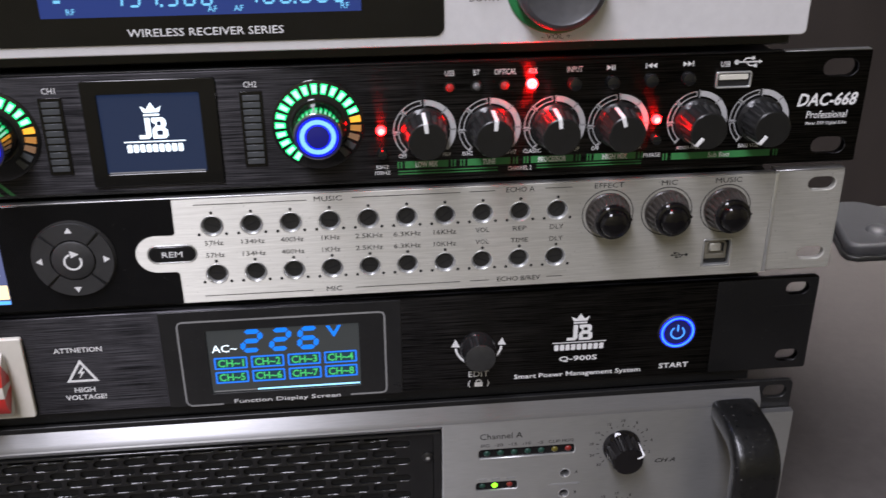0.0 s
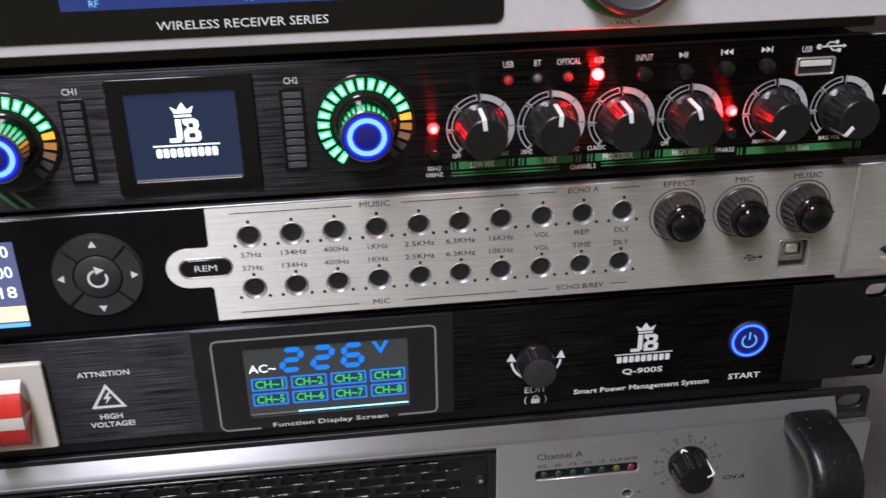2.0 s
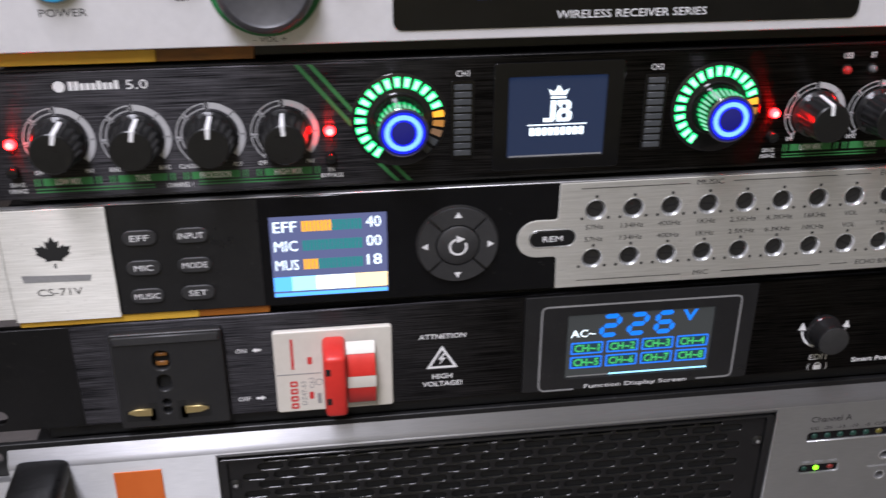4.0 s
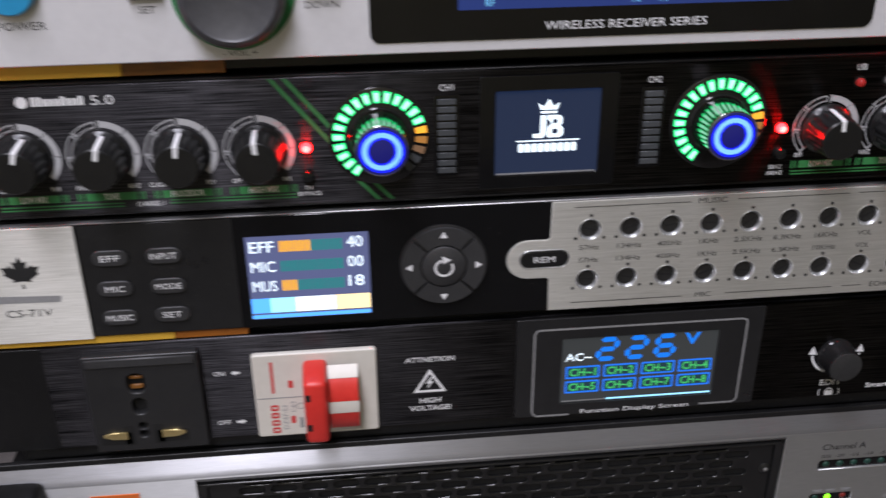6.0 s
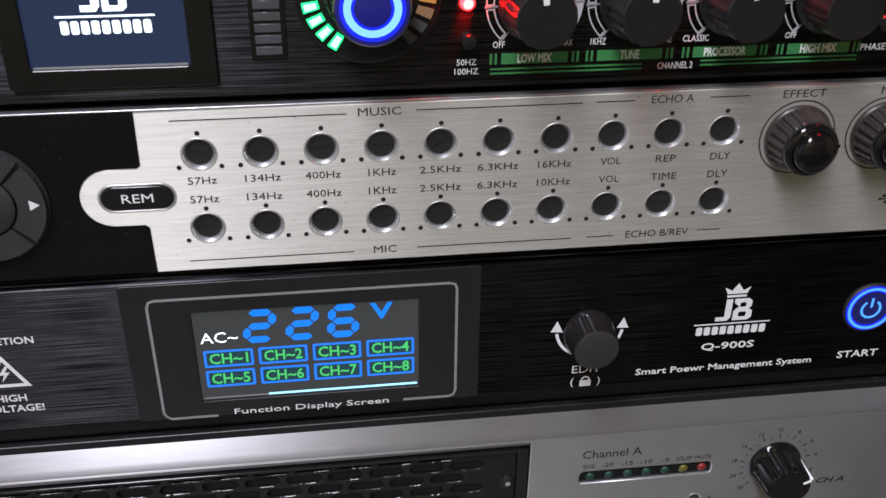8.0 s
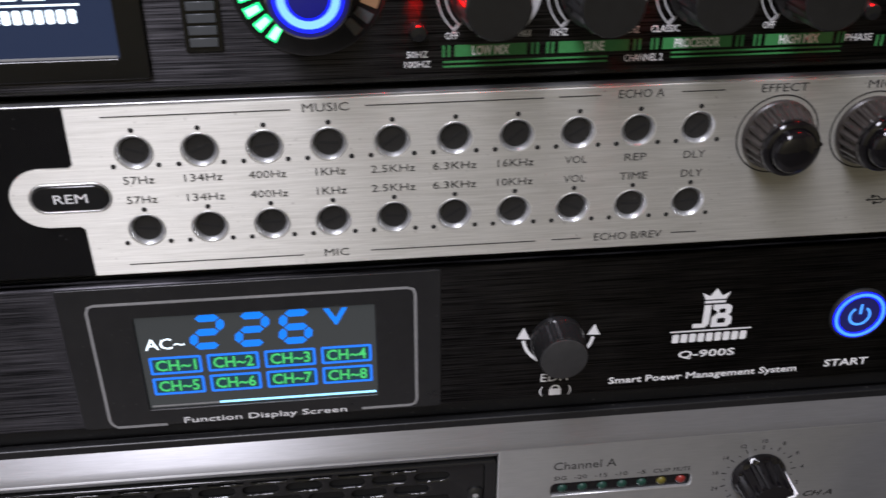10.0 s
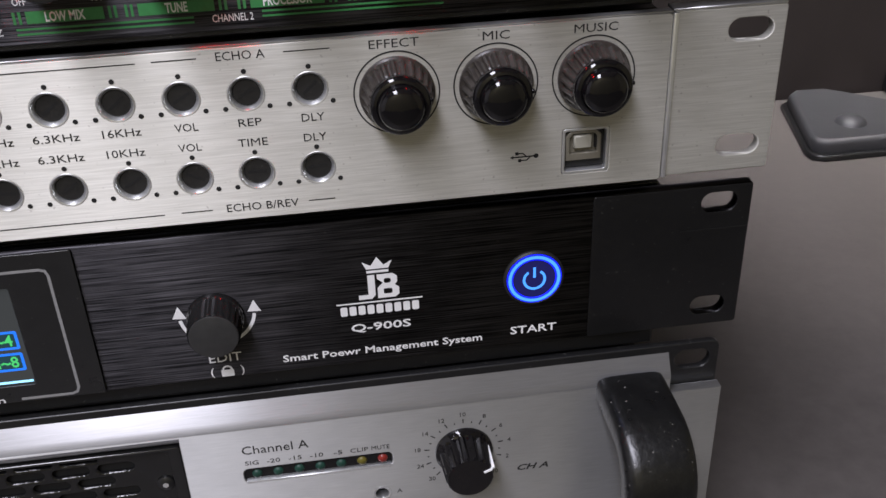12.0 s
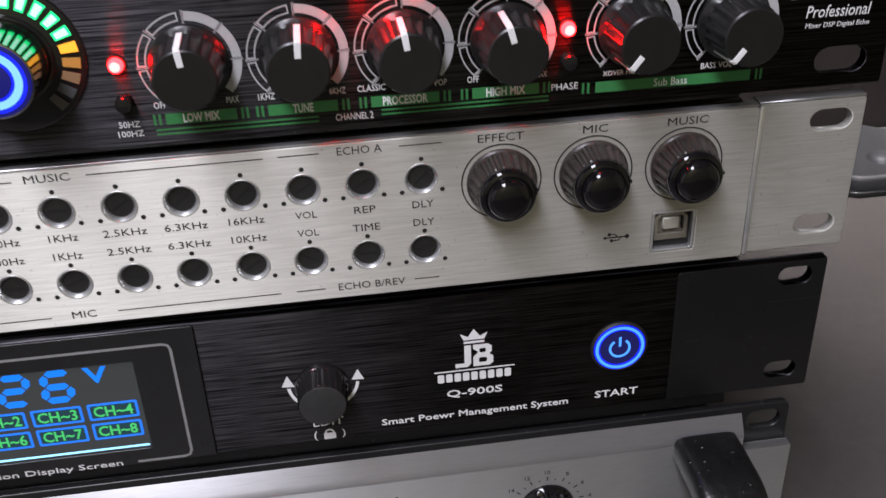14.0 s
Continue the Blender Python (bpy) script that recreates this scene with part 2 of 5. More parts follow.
BRUSH = (130, 800, 4500)
STREAK = (38, 500, 2900)
M = {
    "black_brushed": surface("black_brushed_aluminium", (0.008, 0.0078, 0.0085), (0.115, 0.111, 0.12), 0.37, 1.0, STREAK, 0.1, 0.06, 0.97, specks=0.03, grainy=0.75, contrast=(0.4, 0.85)),
    "black_satin": surface("black_satin_anodised_aluminium", (0.004, 0.004, 0.0044), (0.008, 0.008, 0.0084), 0.3, 0.0, (400, 400, 400), 0.08, 0.006, specks=0.05),
    "silver_brushed": surface("silver_brushed_aluminium", (0.475, 0.463, 0.415), (0.67, 0.657, 0.605), 0.6, 0.58, (95, 800, 3300), 0.14, 0.02, 0.92, specks=0.35, grainy=0.75, speck=(0.12, 0.1, 0.08)),
    "amp_silver": surface("grey_brushed_aluminium", (0.37, 0.37, 0.37), (0.5, 0.5, 0.497), 0.5, 0.75, BRUSH, 0.1, 0.008, 0.93, grainy=0.6),
    # same aluminium as the front, base darkened because the edge faces the lamp
    "amp_chamfer": surface("darkened_edge_aluminium", (0.24, 0.24, 0.247), (0.31, 0.31, 0.318), 0.35, 0.7, BRUSH, 0.06, 0.006, 0.9, grainy=0.6),
    "grille_black": surface("thick_glossy_black_paint", (0.006, 0.006, 0.006), (0.012, 0.012, 0.012), 0.1, 0.0, (260, 260, 260), 0.05, 0.45, specks=0.05),
    "white_front": surface("white_satin_lacquer", (0.67, 0.66, 0.67), (0.76, 0.75, 0.76), 0.4, 0.2, (300, 300, 300), 0.08, 0.004),
    "steel_black": surface("black_powder_coated_steel", (0.005, 0.005, 0.0054), (0.011, 0.011, 0.0115), 0.38, 0.0, (900, 900, 900), 0.1, 0.02, specks=0.2),
    "black_plastic": surface("black_moulded_plastic", (0.007, 0.007, 0.007), (0.013, 0.013, 0.013), 0.3, 0.0, (500, 500, 500), 0.1, 0.01),
    # satin display cover; under the keys its lighter tone stands for reflected sheen
    "sheen_film": surface("charcoal_sheen_film", (0.011, 0.011, 0.0114), (0.018, 0.018, 0.0186), 0.3, 0.0, (300, 300, 300), 0.1, 0.004, specks=0.08),
    "pot_face": surface("worn_dark_pot_face", (0.007, 0.0068, 0.0065), (0.022, 0.021, 0.02), 0.5, 0.0, (900, 900, 900), 0.1, 0.12, specks=0.12),
    "matt_plastic": surface("matt_black_plastic", (0.008, 0.008, 0.0085), (0.015, 0.015, 0.0155), 0.52, 0.0, (700, 700, 700), 0.1, 0.02),
    "knob_gloss": surface("polished_black_knob", (0.003, 0.003, 0.0035), (0.007, 0.006, 0.0065), 0.07, 0.0, (300, 300, 300), 0.04),
    "encoder_metal": surface("dark_polished_encoder", (0.34, 0.34, 0.345), (0.42, 0.42, 0.425), 0.1, 1.0, (300, 300, 300), 0.06),
    "gloss_black": surface("glossy_black_plastic", (0.008, 0.008, 0.008), (0.014, 0.014, 0.014), 0.1, 0.0, (300, 300, 300), 0.04),
    "acrylic": surface("black_acrylic", (0.003, 0.003, 0.0035), (0.006, 0.006, 0.0065), 0.1, 0.0, (120, 120, 120), 0.05, specks=0.03),
    "knob_skirt": surface("brown_black_knob_skirt", (0.024, 0.02, 0.018), (0.042, 0.035, 0.031), 0.36, 0.0, (600, 600, 600), 0.08, 0.01),
    "handle_black": surface("scuffed_black_lacquer", (0.004, 0.004, 0.004), (0.009, 0.009, 0.009), 0.3, 0.0, (420, 420, 420), 0.12, 0.14, specks=0.32),
    "rubber_key": surface("grey_rubber_key", (0.024, 0.024, 0.025), (0.038, 0.038, 0.039), 0.5, 0.0, (600, 600, 600), 0.08, 0.015),
    "bare_edge": surface("bare_aluminium_edge", (0.4, 0.4, 0.4), (0.62, 0.62, 0.62), 0.4, 0.9, (200, 200, 2000), 0.12),
    "rim": surface("polished_aluminium_rim", (0.74, 0.75, 0.75), (0.9, 0.91, 0.91), 0.36, 0.85, (300, 300, 300), 0.06),
    "ink_white": surface("white_ink", (0.74, 0.74, 0.74), (0.84, 0.84, 0.84), 0.5, 0.0, (800, 800, 800)),
    "ink_scale": surface("silver_grey_ink", (0.38, 0.38, 0.385), (0.5, 0.5, 0.505), 0.55, 0.0, (800, 800, 800)),
    "ink_grey": surface("grey_ink", (0.2, 0.2, 0.2), (0.3, 0.3, 0.3), 0.5, 0.0, (800, 800, 800)),
    "ink_black": surface("black_ink", (0.006, 0.006, 0.006), (0.014, 0.014, 0.014), 0.7, 0.0, (800, 800, 800)),
    "ink_green": surface("green_ink", (0.03, 0.17, 0.05), (0.045, 0.23, 0.07), 0.45, 0.0, (800, 800, 800)),
    "green_paint": surface("green_enamel", (0.02, 0.16, 0.05), (0.03, 0.22, 0.07), 0.35, 0.0, (200, 200, 200)),
    "grey_knob": surface("dark_grey_knob_plastic", (0.05, 0.05, 0.055), (0.08, 0.08, 0.085), 0.4, 0.1, (400, 400, 400), 0.08, 0.01),
    "blue_button": surface("blue_plastic", (0.02, 0.25, 0.48), (0.03, 0.32, 0.58), 0.35, 0.0, (200, 200, 200)),
    "breaker_white": surface("white_breaker_plastic", (0.6, 0.57, 0.5), (0.68, 0.65, 0.58), 0.45, 0.0, (300, 300, 300), 0.08, 0.006),
    "breaker_red": surface("red_breaker_plastic", (0.55, 0.025, 0.02), (0.68, 0.04, 0.03), 0.38, 0.0, (300, 300, 300), 0.08, 0.006),
    "ink_red": surface("red_ink", (0.5, 0.03, 0.03), (0.6, 0.04, 0.04), 0.5),
    "brass": surface("brass_contact", (0.8, 0.62, 0.26), (0.9, 0.74, 0.4), 0.45, 1.0, (300, 300, 300)),
    "badge_orange": surface("orange_badge", (0.6, 0.12, 0.02), (0.7, 0.16, 0.03), 0.45),
    "table": surface("dark_grey_laminate", (0.07, 0.062, 0.058), (0.11, 0.098, 0.092), 0.5, 0.0, (150, 150, 150), 0.1, 0.05, coarse=1.0),
    "wall_brown": surface("dark_brown_panelling", (0.022, 0.017, 0.015), (0.036, 0.028, 0.025), 0.6, 0.0, (30, 30, 8), 0.1, 0.1, coarse=0.6),
    "plaster": surface("pale_plaster", (0.56, 0.55, 0.54), (0.64, 0.63, 0.62), 0.8, 0.0, (60, 60, 60), 0.05, 0.2, coarse=0.4),
    "cream_plaster": surface("cream_plaster", (0.36, 0.325, 0.18), (0.46, 0.415, 0.235), 0.8, 0.0, (60, 60, 60), 0.05, 0.2, coarse=0.4),
    "floor_tile": surface("dark_floor_tile", (0.04, 0.038, 0.036), (0.065, 0.062, 0.06), 0.4, 0.0, (40, 40, 40), 0.1, coarse=0.5),
    "shim": surface("yellow_packing_strip", (0.8, 0.5, 0.06), (0.7, 0.36, 0.04), 0.4, 0.0, (20, 20, 20), 0.1, coarse=1.5),
    "amber": surface("amber_packing_strip", (0.3, 0.1, 0.015), (0.5, 0.16, 0.02), 0.4, 0.0, (60, 60, 60), 0.1, coarse=3.0),
    "rust": surface("dark_rusty_strip", (0.1, 0.04, 0.01), (0.3, 0.12, 0.02), 0.4, 0.0, (90, 90, 400), 0.1, coarse=4.0),
    "tray": surface("smoky_plastic", (0.022, 0.022, 0.024), (0.048, 0.048, 0.051), 0.5, 0.0, (40, 40, 40), 0.1, 0.2, coarse=3.0),
    "led_off": surface("unlit_clear_lamp", (0.09, 0.09, 0.09), (0.16, 0.16, 0.16), 0.1, 0.0, (500, 500, 500)),
    "segment_off": surface("unlit_segment", (0.05, 0.055, 0.06), (0.08, 0.085, 0.09), 0.4),
    "lcd_grey": glow("display_background_grey", (0.036, 0.04, 0.042), 1.0),
    "red_led": glow("lit_red_lamp", (1.0, 0.0016, 0.002), 160.0),
    "red_bright": glow("brightly_lit_red_lamp", (1.0, 0.0016, 0.002), 620.0),
    "red_core": glow("white_hot_red_lamp", (1.0, 0.42, 0.4), 2.4),
    "red_soft": glow("dim_red_lamp", (1.0, 0.04, 0.03), 0.22, (0.2, 0.02, 0.02)),
    "green_core": glow("middle_of_lit_green_segment", (0.5, 1.0, 0.76), 1.7),
    "socket_grey": surface("dark_grey_socket_plastic", (0.013, 0.013, 0.0136), (0.02, 0.02, 0.0206), 0.42, 0.0, (600, 600, 600), 0.1, 0.015),
    "usb_beige": surface("beige_plastic", (0.13, 0.12, 0.092), (0.18, 0.165, 0.13), 0.45),
    "usb_pale": surface("aged_ivory_plastic", (0.3, 0.29, 0.24), (0.38, 0.365, 0.31), 0.45),
    "cap_grey": surface("dark_grey_turned_cap", (0.03, 0.03, 0.03), (0.05, 0.05, 0.05), 0.4, 0.3, (400, 400, 400)),
    "green_led": glow("lit_green_segment", (0.01, 1.0, 0.27), 1.9),
    "orange_led": glow("lit_orange_segment", (1.0, 0.42, 0.03), 1.6),
    "amber_led": glow("dim_amber_segment", (1.0, 0.42, 0.08), 0.5),
    "amber_dim": glow("faint_amber_segment", (1.0, 0.5, 0.2), 0.16, (0.08, 0.06, 0.05)),
    "blue_led": glow("lit_blue_ring", (0.0, 0.008, 1.0), 2.2),
    "blue_inner": glow("pale_blue_light", (0.2, 0.5, 1.0), 1.6),
    "blue_soft": glow("blue_light", (0.06, 0.3, 1.0), 1.6),
    "blue_dark": glow("dark_blue_lens", (0.002, 0.004, 1.0), 0.09),
    "blue_core": glow("blue_lens", (0.003, 0.006, 1.0), 0.16),
    "navy": glow("navy_display_background", (0.008, 0.02, 0.062), 1.0),
    "slate": glow("slate_display_background", (0.12, 0.14, 0.31), 1.0),
    "white_lit": glow("lit_white_figure", (0.78, 0.89, 1.0), 2.0),
    "blue_lit": glow("lit_blue_figure", (0.0, 0.22, 1.0), 1.1),
    "ch_green": glow("lit_green_letters", (0.08, 0.75, 0.2), 0.9),
    "ch_box": glow("channel_box_background", (0.006, 0.045, 0.06), 1.0),
    "box_line": glow("lit_blue_outline", (0.01, 0.2, 1.0), 1.15),
    "cyan_lit": glow("lit_cyan_figure", (0.2, 0.62, 1.0), 1.1),
    "rf_blue": glow("blue_backlight", (0.012, 0.035, 0.2), 1.0),
    "teal": glow("teal_bar", (0.0, 0.28, 0.27), 1.0),
    "bar_orange": glow("orange_bar", (1.0, 0.45, 0.0), 1.5),
    "bar_blue": glow("blue_banner", (0.3, 0.7, 1.0), 2.0),
    "bar_sky": glow("pale_blue_banner", (0.08, 0.36, 1.0), 2.0),
    "bar_white": glow("white_banner", (0.85, 0.93, 1.0), 1.8),
    "bar_yellow": glow("yellow_banner", (1.0, 0.78, 0.42), 1.8),
    "green_dot": glow("lit_yellow_green_lamp", (0.25, 1.0, 0.02), 2.5),
    "meter_green": surface("unlit_green_segment", (0.006, 0.035, 0.024), (0.01, 0.05, 0.035), 0.5),
    "meter_red": surface("unlit_red_segment", (0.17, 0.018, 0.014), (0.24, 0.025, 0.02), 0.3),
    "meter_yellow": surface("unlit_yellow_segment", (0.09, 0.075, 0.012), (0.13, 0.11, 0.018), 0.35),
    # near-black that paints the shade of holes, slots and cavities
    "hole_shade": surface("painted_hole_shade", (0.004, 0.004, 0.004), (0.008, 0.008, 0.008), 0.7),
    "usb_white": surface("ivory_plastic", (0.6, 0.58, 0.5), (0.7, 0.68, 0.6), 0.4),
}

# ---- the room ----
def room_slab(name, x0, x1, y0, y1, z0, z1, material, label, category):
    """A piece of the setting, in metres."""
    bm = slab(x0 * 1000, x1 * 1000, y0 * 1000, y1 * 1000, z0 * 1000, z1 * 1000)
    data = finish(bm, name)
    data.materials.append(material)
    return tagged(new(name, data), label, category, kind="structure")


room_slab("floor", -2.2, 2.2, -2.6, 0.6, -0.1, 0.0, M["floor_tile"], "plain dark tiled floor under the table", "floor")
# ceiling and south, west, east walls are unseen, added to bounce and tint light
room_slab("ceiling", -2.2, 2.2, -2.6, 0.6, 2.6, 2.7, M["plaster"], "unseen pale ceiling added to bounce the lamp's light", "ceiling")
room_slab("wall_north", -2.2, 2.2, 0.405, 0.6, 0.0, 2.6, M["wall_brown"], "dark brown wall behind the table", "wall")
room_slab("wall_south", -2.2, 2.2, -2.6, -2.5, 0.0, 2.6, M["cream_plaster"], "unseen cream wall facing the stack, added to warm its reflections", "wall")
room_slab("wall_west", -2.2, -2.1, -2.5, 0.405, 0.0, 2.6, M["plaster"], "unseen pale side wall added to bounce the lamp's light", "wall")
room_slab("wall_east", 2.1, 2.2, -2.5, 0.405, 0.0, 2.6, M["cream_plaster"], "unseen cream side wall added to warm the reflections", "wall")


# ---- the table and what lies on it beside the stack ----
table = thing("table", (150, 150, -750), "dark grey laminate table under the stack of units", "table")
part("tabletop", slab(-750, 1050, -180, 402, -28, 0, 2, 2), M["table"], table)
for lx in (-720, 1020):
    for ly in (-150, 372):
        part("leg", slab(lx - 22, lx + 22, ly - 22, ly + 22, -750, -28, 2), M["steel_black"], table)


def lying(loops, z0, z1, bevel=0.0):
    """A plate that lies flat: its loops are (x, y) on the table, from z0 up to z1."""
    data = plate([[(x, y) for x, y in loop] for loop in loops], 0, z1 - z0, bevel)
    for v in data.vertices:
        x, y, z = v.co
        v.co = (x, z, z1 * MM - y)
    return data


tray = thing("plastic_tray", (520, 345, 0), "smoky grey plastic tray with a dark rim on the table", "tray")


def tray_outline(grow):
    """A tray with rounded corners whose back edge slants away towards one end."""
    base = [(436, 312), (437, 304), (444, 300), (610, 300), (618, 304), (616, 316), (530, 342), (492, 378), (482, 386), (462, 387), (454, 380)]
    cx, cy = 510, 335
    return [(x + grow * (1 if x > cx else -1), y + grow * (1 if y > cy else -1)) for x, y in base]


part("shell", lying([tray_outline(0)], 1, 13, 3.0), M["tray"], tray)
part("rim", lying([tray_outline(3), tray_outline(-1)], 0, 4, 0.8), M["black_plastic"], tray, label="dark rubbery rim")
part("boss", lathe([(0.01, -4), (6, -3.6), (9, -1.8), (10, 0)], 24), M["tray"], tray, (470, 325, 13), turn=(-90, 0, 0))
case = thing("black_case", (610, 378, 0), "black plastic case standing against the brown wall", "case")
part("body", slab(535, 700, 352, 401, 0, 18, 4, 3), M["matt_plastic"], case)
part("latch", slab(590, 614, 348.5, 352, 6, 14, 1.0, 2), M["black_plastic"], case)

# ---- parts that the units share ----
FINE_SLOT = [(x, z) for x, z in rounded(-5.2, 5.2, -3.1, 3.1, 3.0, 6)]


def slot(cx, cz, w=10.4, h=6.2):
    return [(cx + x * w / 10.4, cz + z * h / 6.2) for x, z in FINE_SLOT]


def brand_mark(cx, cz, w, material, parent, y=0.0, name="emblem", tall=0.79):
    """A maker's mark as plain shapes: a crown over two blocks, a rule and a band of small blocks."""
    k = w / 23.0
    crown = [(-2.9, 6.6), (-3.9, 9.4), (-1.7, 7.9), (0, 11), (1.7, 7.9), (3.9, 9.4), (2.9, 6.6)]
    foot = [(-2.9, 5.1), (-2.9, 6.0), (2.9, 6.0), (2.9, 5.1)]
    hook = [(-0.9, 4.3), (-0.9, -3.6), (-1.9, -5.0), (-5.4, -5.0), (-5.4, -3.3), (-2.8, -3.3), (-2.8, 4.3)]
    block = [(-0.3, 4.3), (3.9, 4.3), (5.0, 3.2), (5.0, 0.9), (4.3, -0.1), (5.4, -1.2), (5.4, -3.9), (4.3, -5.0), (-0.3, -5.0), (-0.3, -1.0), (1.2, 1.0), (-0.3, 2.6)]
    gap = [rounded(1.5, 3.3, 0.7, 2.6, 0.5, 3), rounded(1.3, 3.6, -3.5, -1.4, 0.5, 3)]
    rule = [(-11.5, -6.5), (-11.5, -6.0), (11.5, -6.0), (11.5, -6.5)]
    band = [rounded(-10.6 + 2.4 * n, -8.75 + 2.4 * n, -11.0, -7.4, 0.5, 2) for n in range(9)]
    marks = []
    for loops in [[crown], [foot], [hook], [block] + gap, [rule]] + [[b] for b in band]:
        marks.append(plate([[(cx + x * k, cz + z * k * tall) for x, z in loop] for loop in loops], y - 0.06, y))
    whole = bmesh.new()
    for data in marks:
        whole.from_mesh(data)
        bpy.data.meshes.remove(data)
    data = bpy.data.meshes.new(name)
    whole.to_mesh(data)
    whole.free()
    return part(name, data, material, parent)


def dome(r, h):
    return lathe([(r, 0), (r, -h * 0.35), (r * 0.86, -h * 0.7), (r * 0.5, -h * 0.93), (0.001, -h)], 20)


def trident(cx, cz, w, material, parent, y=0.0):
    """The plain fork sign of a data socket."""
    k = w / 12.0
    stem = ribbon([(-5, 0), (6, 0)], 0.7, 0)
    up = ribbon([(-2.5, 0), (-0.8, 1.8), (2.2, 1.8)], 0.6, 0)
    down = ribbon([(-0.6, 0), (1.2, -1.8), (3.6, -1.8)], 0.6, 0)
    ball = lathe([(1.2, 0), (1.2, -0.06)], 14, caps=True)
    bmesh.ops.translate(ball, vec=(-5.2, 0, 0), verts=ball.verts)
    knob = lathe([(0.9, 0), (0.9, -0.06)], 12, caps=True)
    bmesh.ops.translate(knob, vec=(2.6, 0, 1.8), verts=knob.verts)
    square = slab(3.2, 4.8, -0.06, 0, -2.6, -1.0)
    tip = lathe([(1.1, 0), (1.1, -0.06)], 3, caps=True)
    bmesh.ops.rotate(tip, cent=(0, 0, 0), matrix=Matrix.Rotation(radians(90), 3, "Y"), verts=tip.verts)
    bmesh.ops.translate(tip, vec=(6.2, 0, 0), verts=tip.verts)
    bm = joined(stem, up, down, ball, knob, square, tip)
    bmesh.ops.scale(bm, vec=(k, 1, k), verts=bm.verts)
    return part("socket_sign", bm, material, parent, (cx, y, cz))


def chassis(unit, x0, x1, z0, z1, depth, feet=0.0):
    """The sheet-steel box behind a front, with a lid seam and rubber feet."""
    box = part("chassis", slab(x0, x1, 3.2, depth, z0, z1, 0.6), M["steel_black"], unit)
    part("lid", slab(x0 + 1, x1 - 1, 6, depth - 3, z1, z1 + 0.9, 0.3), M["steel_black"], box)
    if feet:
        data = finish(lathe([(8, 0), (8, 1), (7, feet), (0.01, feet)], 20), "foot")
        for fx in (x0 + 30, x1 - 30):
            for fy in (40, depth - 30):
                part("foot", data, M["matt_plastic"], unit, (fx, fy, z0), turn=(-90, 0, 0))
    return box


# ---- wireless receiver on top ----
rx = thing("wireless_receiver", (0, 100, 253.7), "white wireless receiver with black display window and green-ringed knobs", "receiver", "units of the stack")
chassis(rx, -219, 218, 248.5, 297.0, 200, feet=3.1)
AY = -4.0
front = part("front_panel", plate([rounded(-222, 220.6, 253.7, 298, 2.2)], AY, AY + 7.2, 0.5), M["white_front"], rx)
window = part("display_window", plate([rounded(-76, 87.2, 257.4, 294.5, 3.2)], AY - 0.5, AY + 0.3, 0.15), M["acrylic"], rx)
screen = part("screen", slab(-48.5, 58.5, AY - 0.56, AY - 0.46, 267.0, 290.5), M["rf_blue"], rx, label="lit blue frequency display")
for group_x, figures in ((-25, "191.300"), (19.5, "100.000")):
    gx = group_x
    for c in figures:
        if c == ".":
            part("point", slab(0, 0.9, -0.06, 0, 0, 0.9), M["cyan_lit"], screen, (gx - 1.0, AY - 0.56, 270.0))
            gx += 1.0
            continue
        part("figure", digit(c, 4.0, 8.0, 0.9, 0.08), M["cyan_lit"], screen, (gx, AY - 0.56, 270.0))
        gx += 5.7
for tx, s in ((-38.5, "RF"), (8.2, "AF"), (17.0, "AF"), (53.0, "RF")):
    words(s, tx, 269.0, 2.0, M["cyan_lit"], screen, AY - 0.56, name="caption")
for sx in (-43.5, 12.4):
    bm = joined(*[slab(0, 2.2, -0.06, 0, k * 1.7, k * 1.7 + 1.0) for k in range(6)])
    part("signal_bar", bm, M["cyan_lit"], screen, (sx, AY - 0.56, 272.0))
words("WIRELESS RECEIVER SERIES", 5.3, 261.4, 2.7, M["ink_white"], window, AY - 0.5, width=52.5)
for kx in (-116.5, 127.0):
    knob = part("volume_knob", lathe([(15.8, -0.8), (15.8, -9), (15.0, -10.5), (13.4, -11.2), (12.6, -10.6), (0.001, -10.2)], 56), M["grey_knob"], rx, (kx, AY, 275.6), label="dark grey volume knob")
    part("pointer", slab(-1.1, 1.1, -0.3, 0, 9.2, 12.4, 0.2), M["blue_button"], knob, (kx, AY - 10.5, 275.6), "pale blue pointer mark", turn=(0, 68, 0))
    part("ring", lathe([(18.6, 0), (18.6, -0.9), (17.8, -1.4), (15.9, -1.4), (15.9, 0)], 64), M["green_paint"], knob, (kx, AY, 275.6), "green enamel ring")
    words("- VOL +", kx + 0.3, 255.9, 1.7, M["ink_black"], front, AY, width=10.5)
power = part("power_button", lathe([(7.6, 0), (7.6, -3.0), (7.0, -3.8), (0.001, -4.0)], 40), M["blue_button"], rx, (-181, AY, 277.5), "blue power button")
part("collar", lathe([(8.6, 0), (8.6, -0.8), (7.7, -0.8), (7.7, 0)], 40), M["bare_edge"], power, (-181, AY, 277.5))
words("POWER", -179.6, 266.2, 2.5, M["ink_black"], front, AY, width=14.5)
for bx, s in ((-142.4, "SET"), (-90.2, "DOWN"), (101.2, "DOWN"), (151.8, "SET")):
    part("key", slab(-5.2, 5.2, -2.2, 0, -3.2, 3.2, 0.5), M["grey_knob"], rx, (bx, AY, 276.6))
    words(s, bx, 270.0, 2.2, M["ink_black"], front, AY)

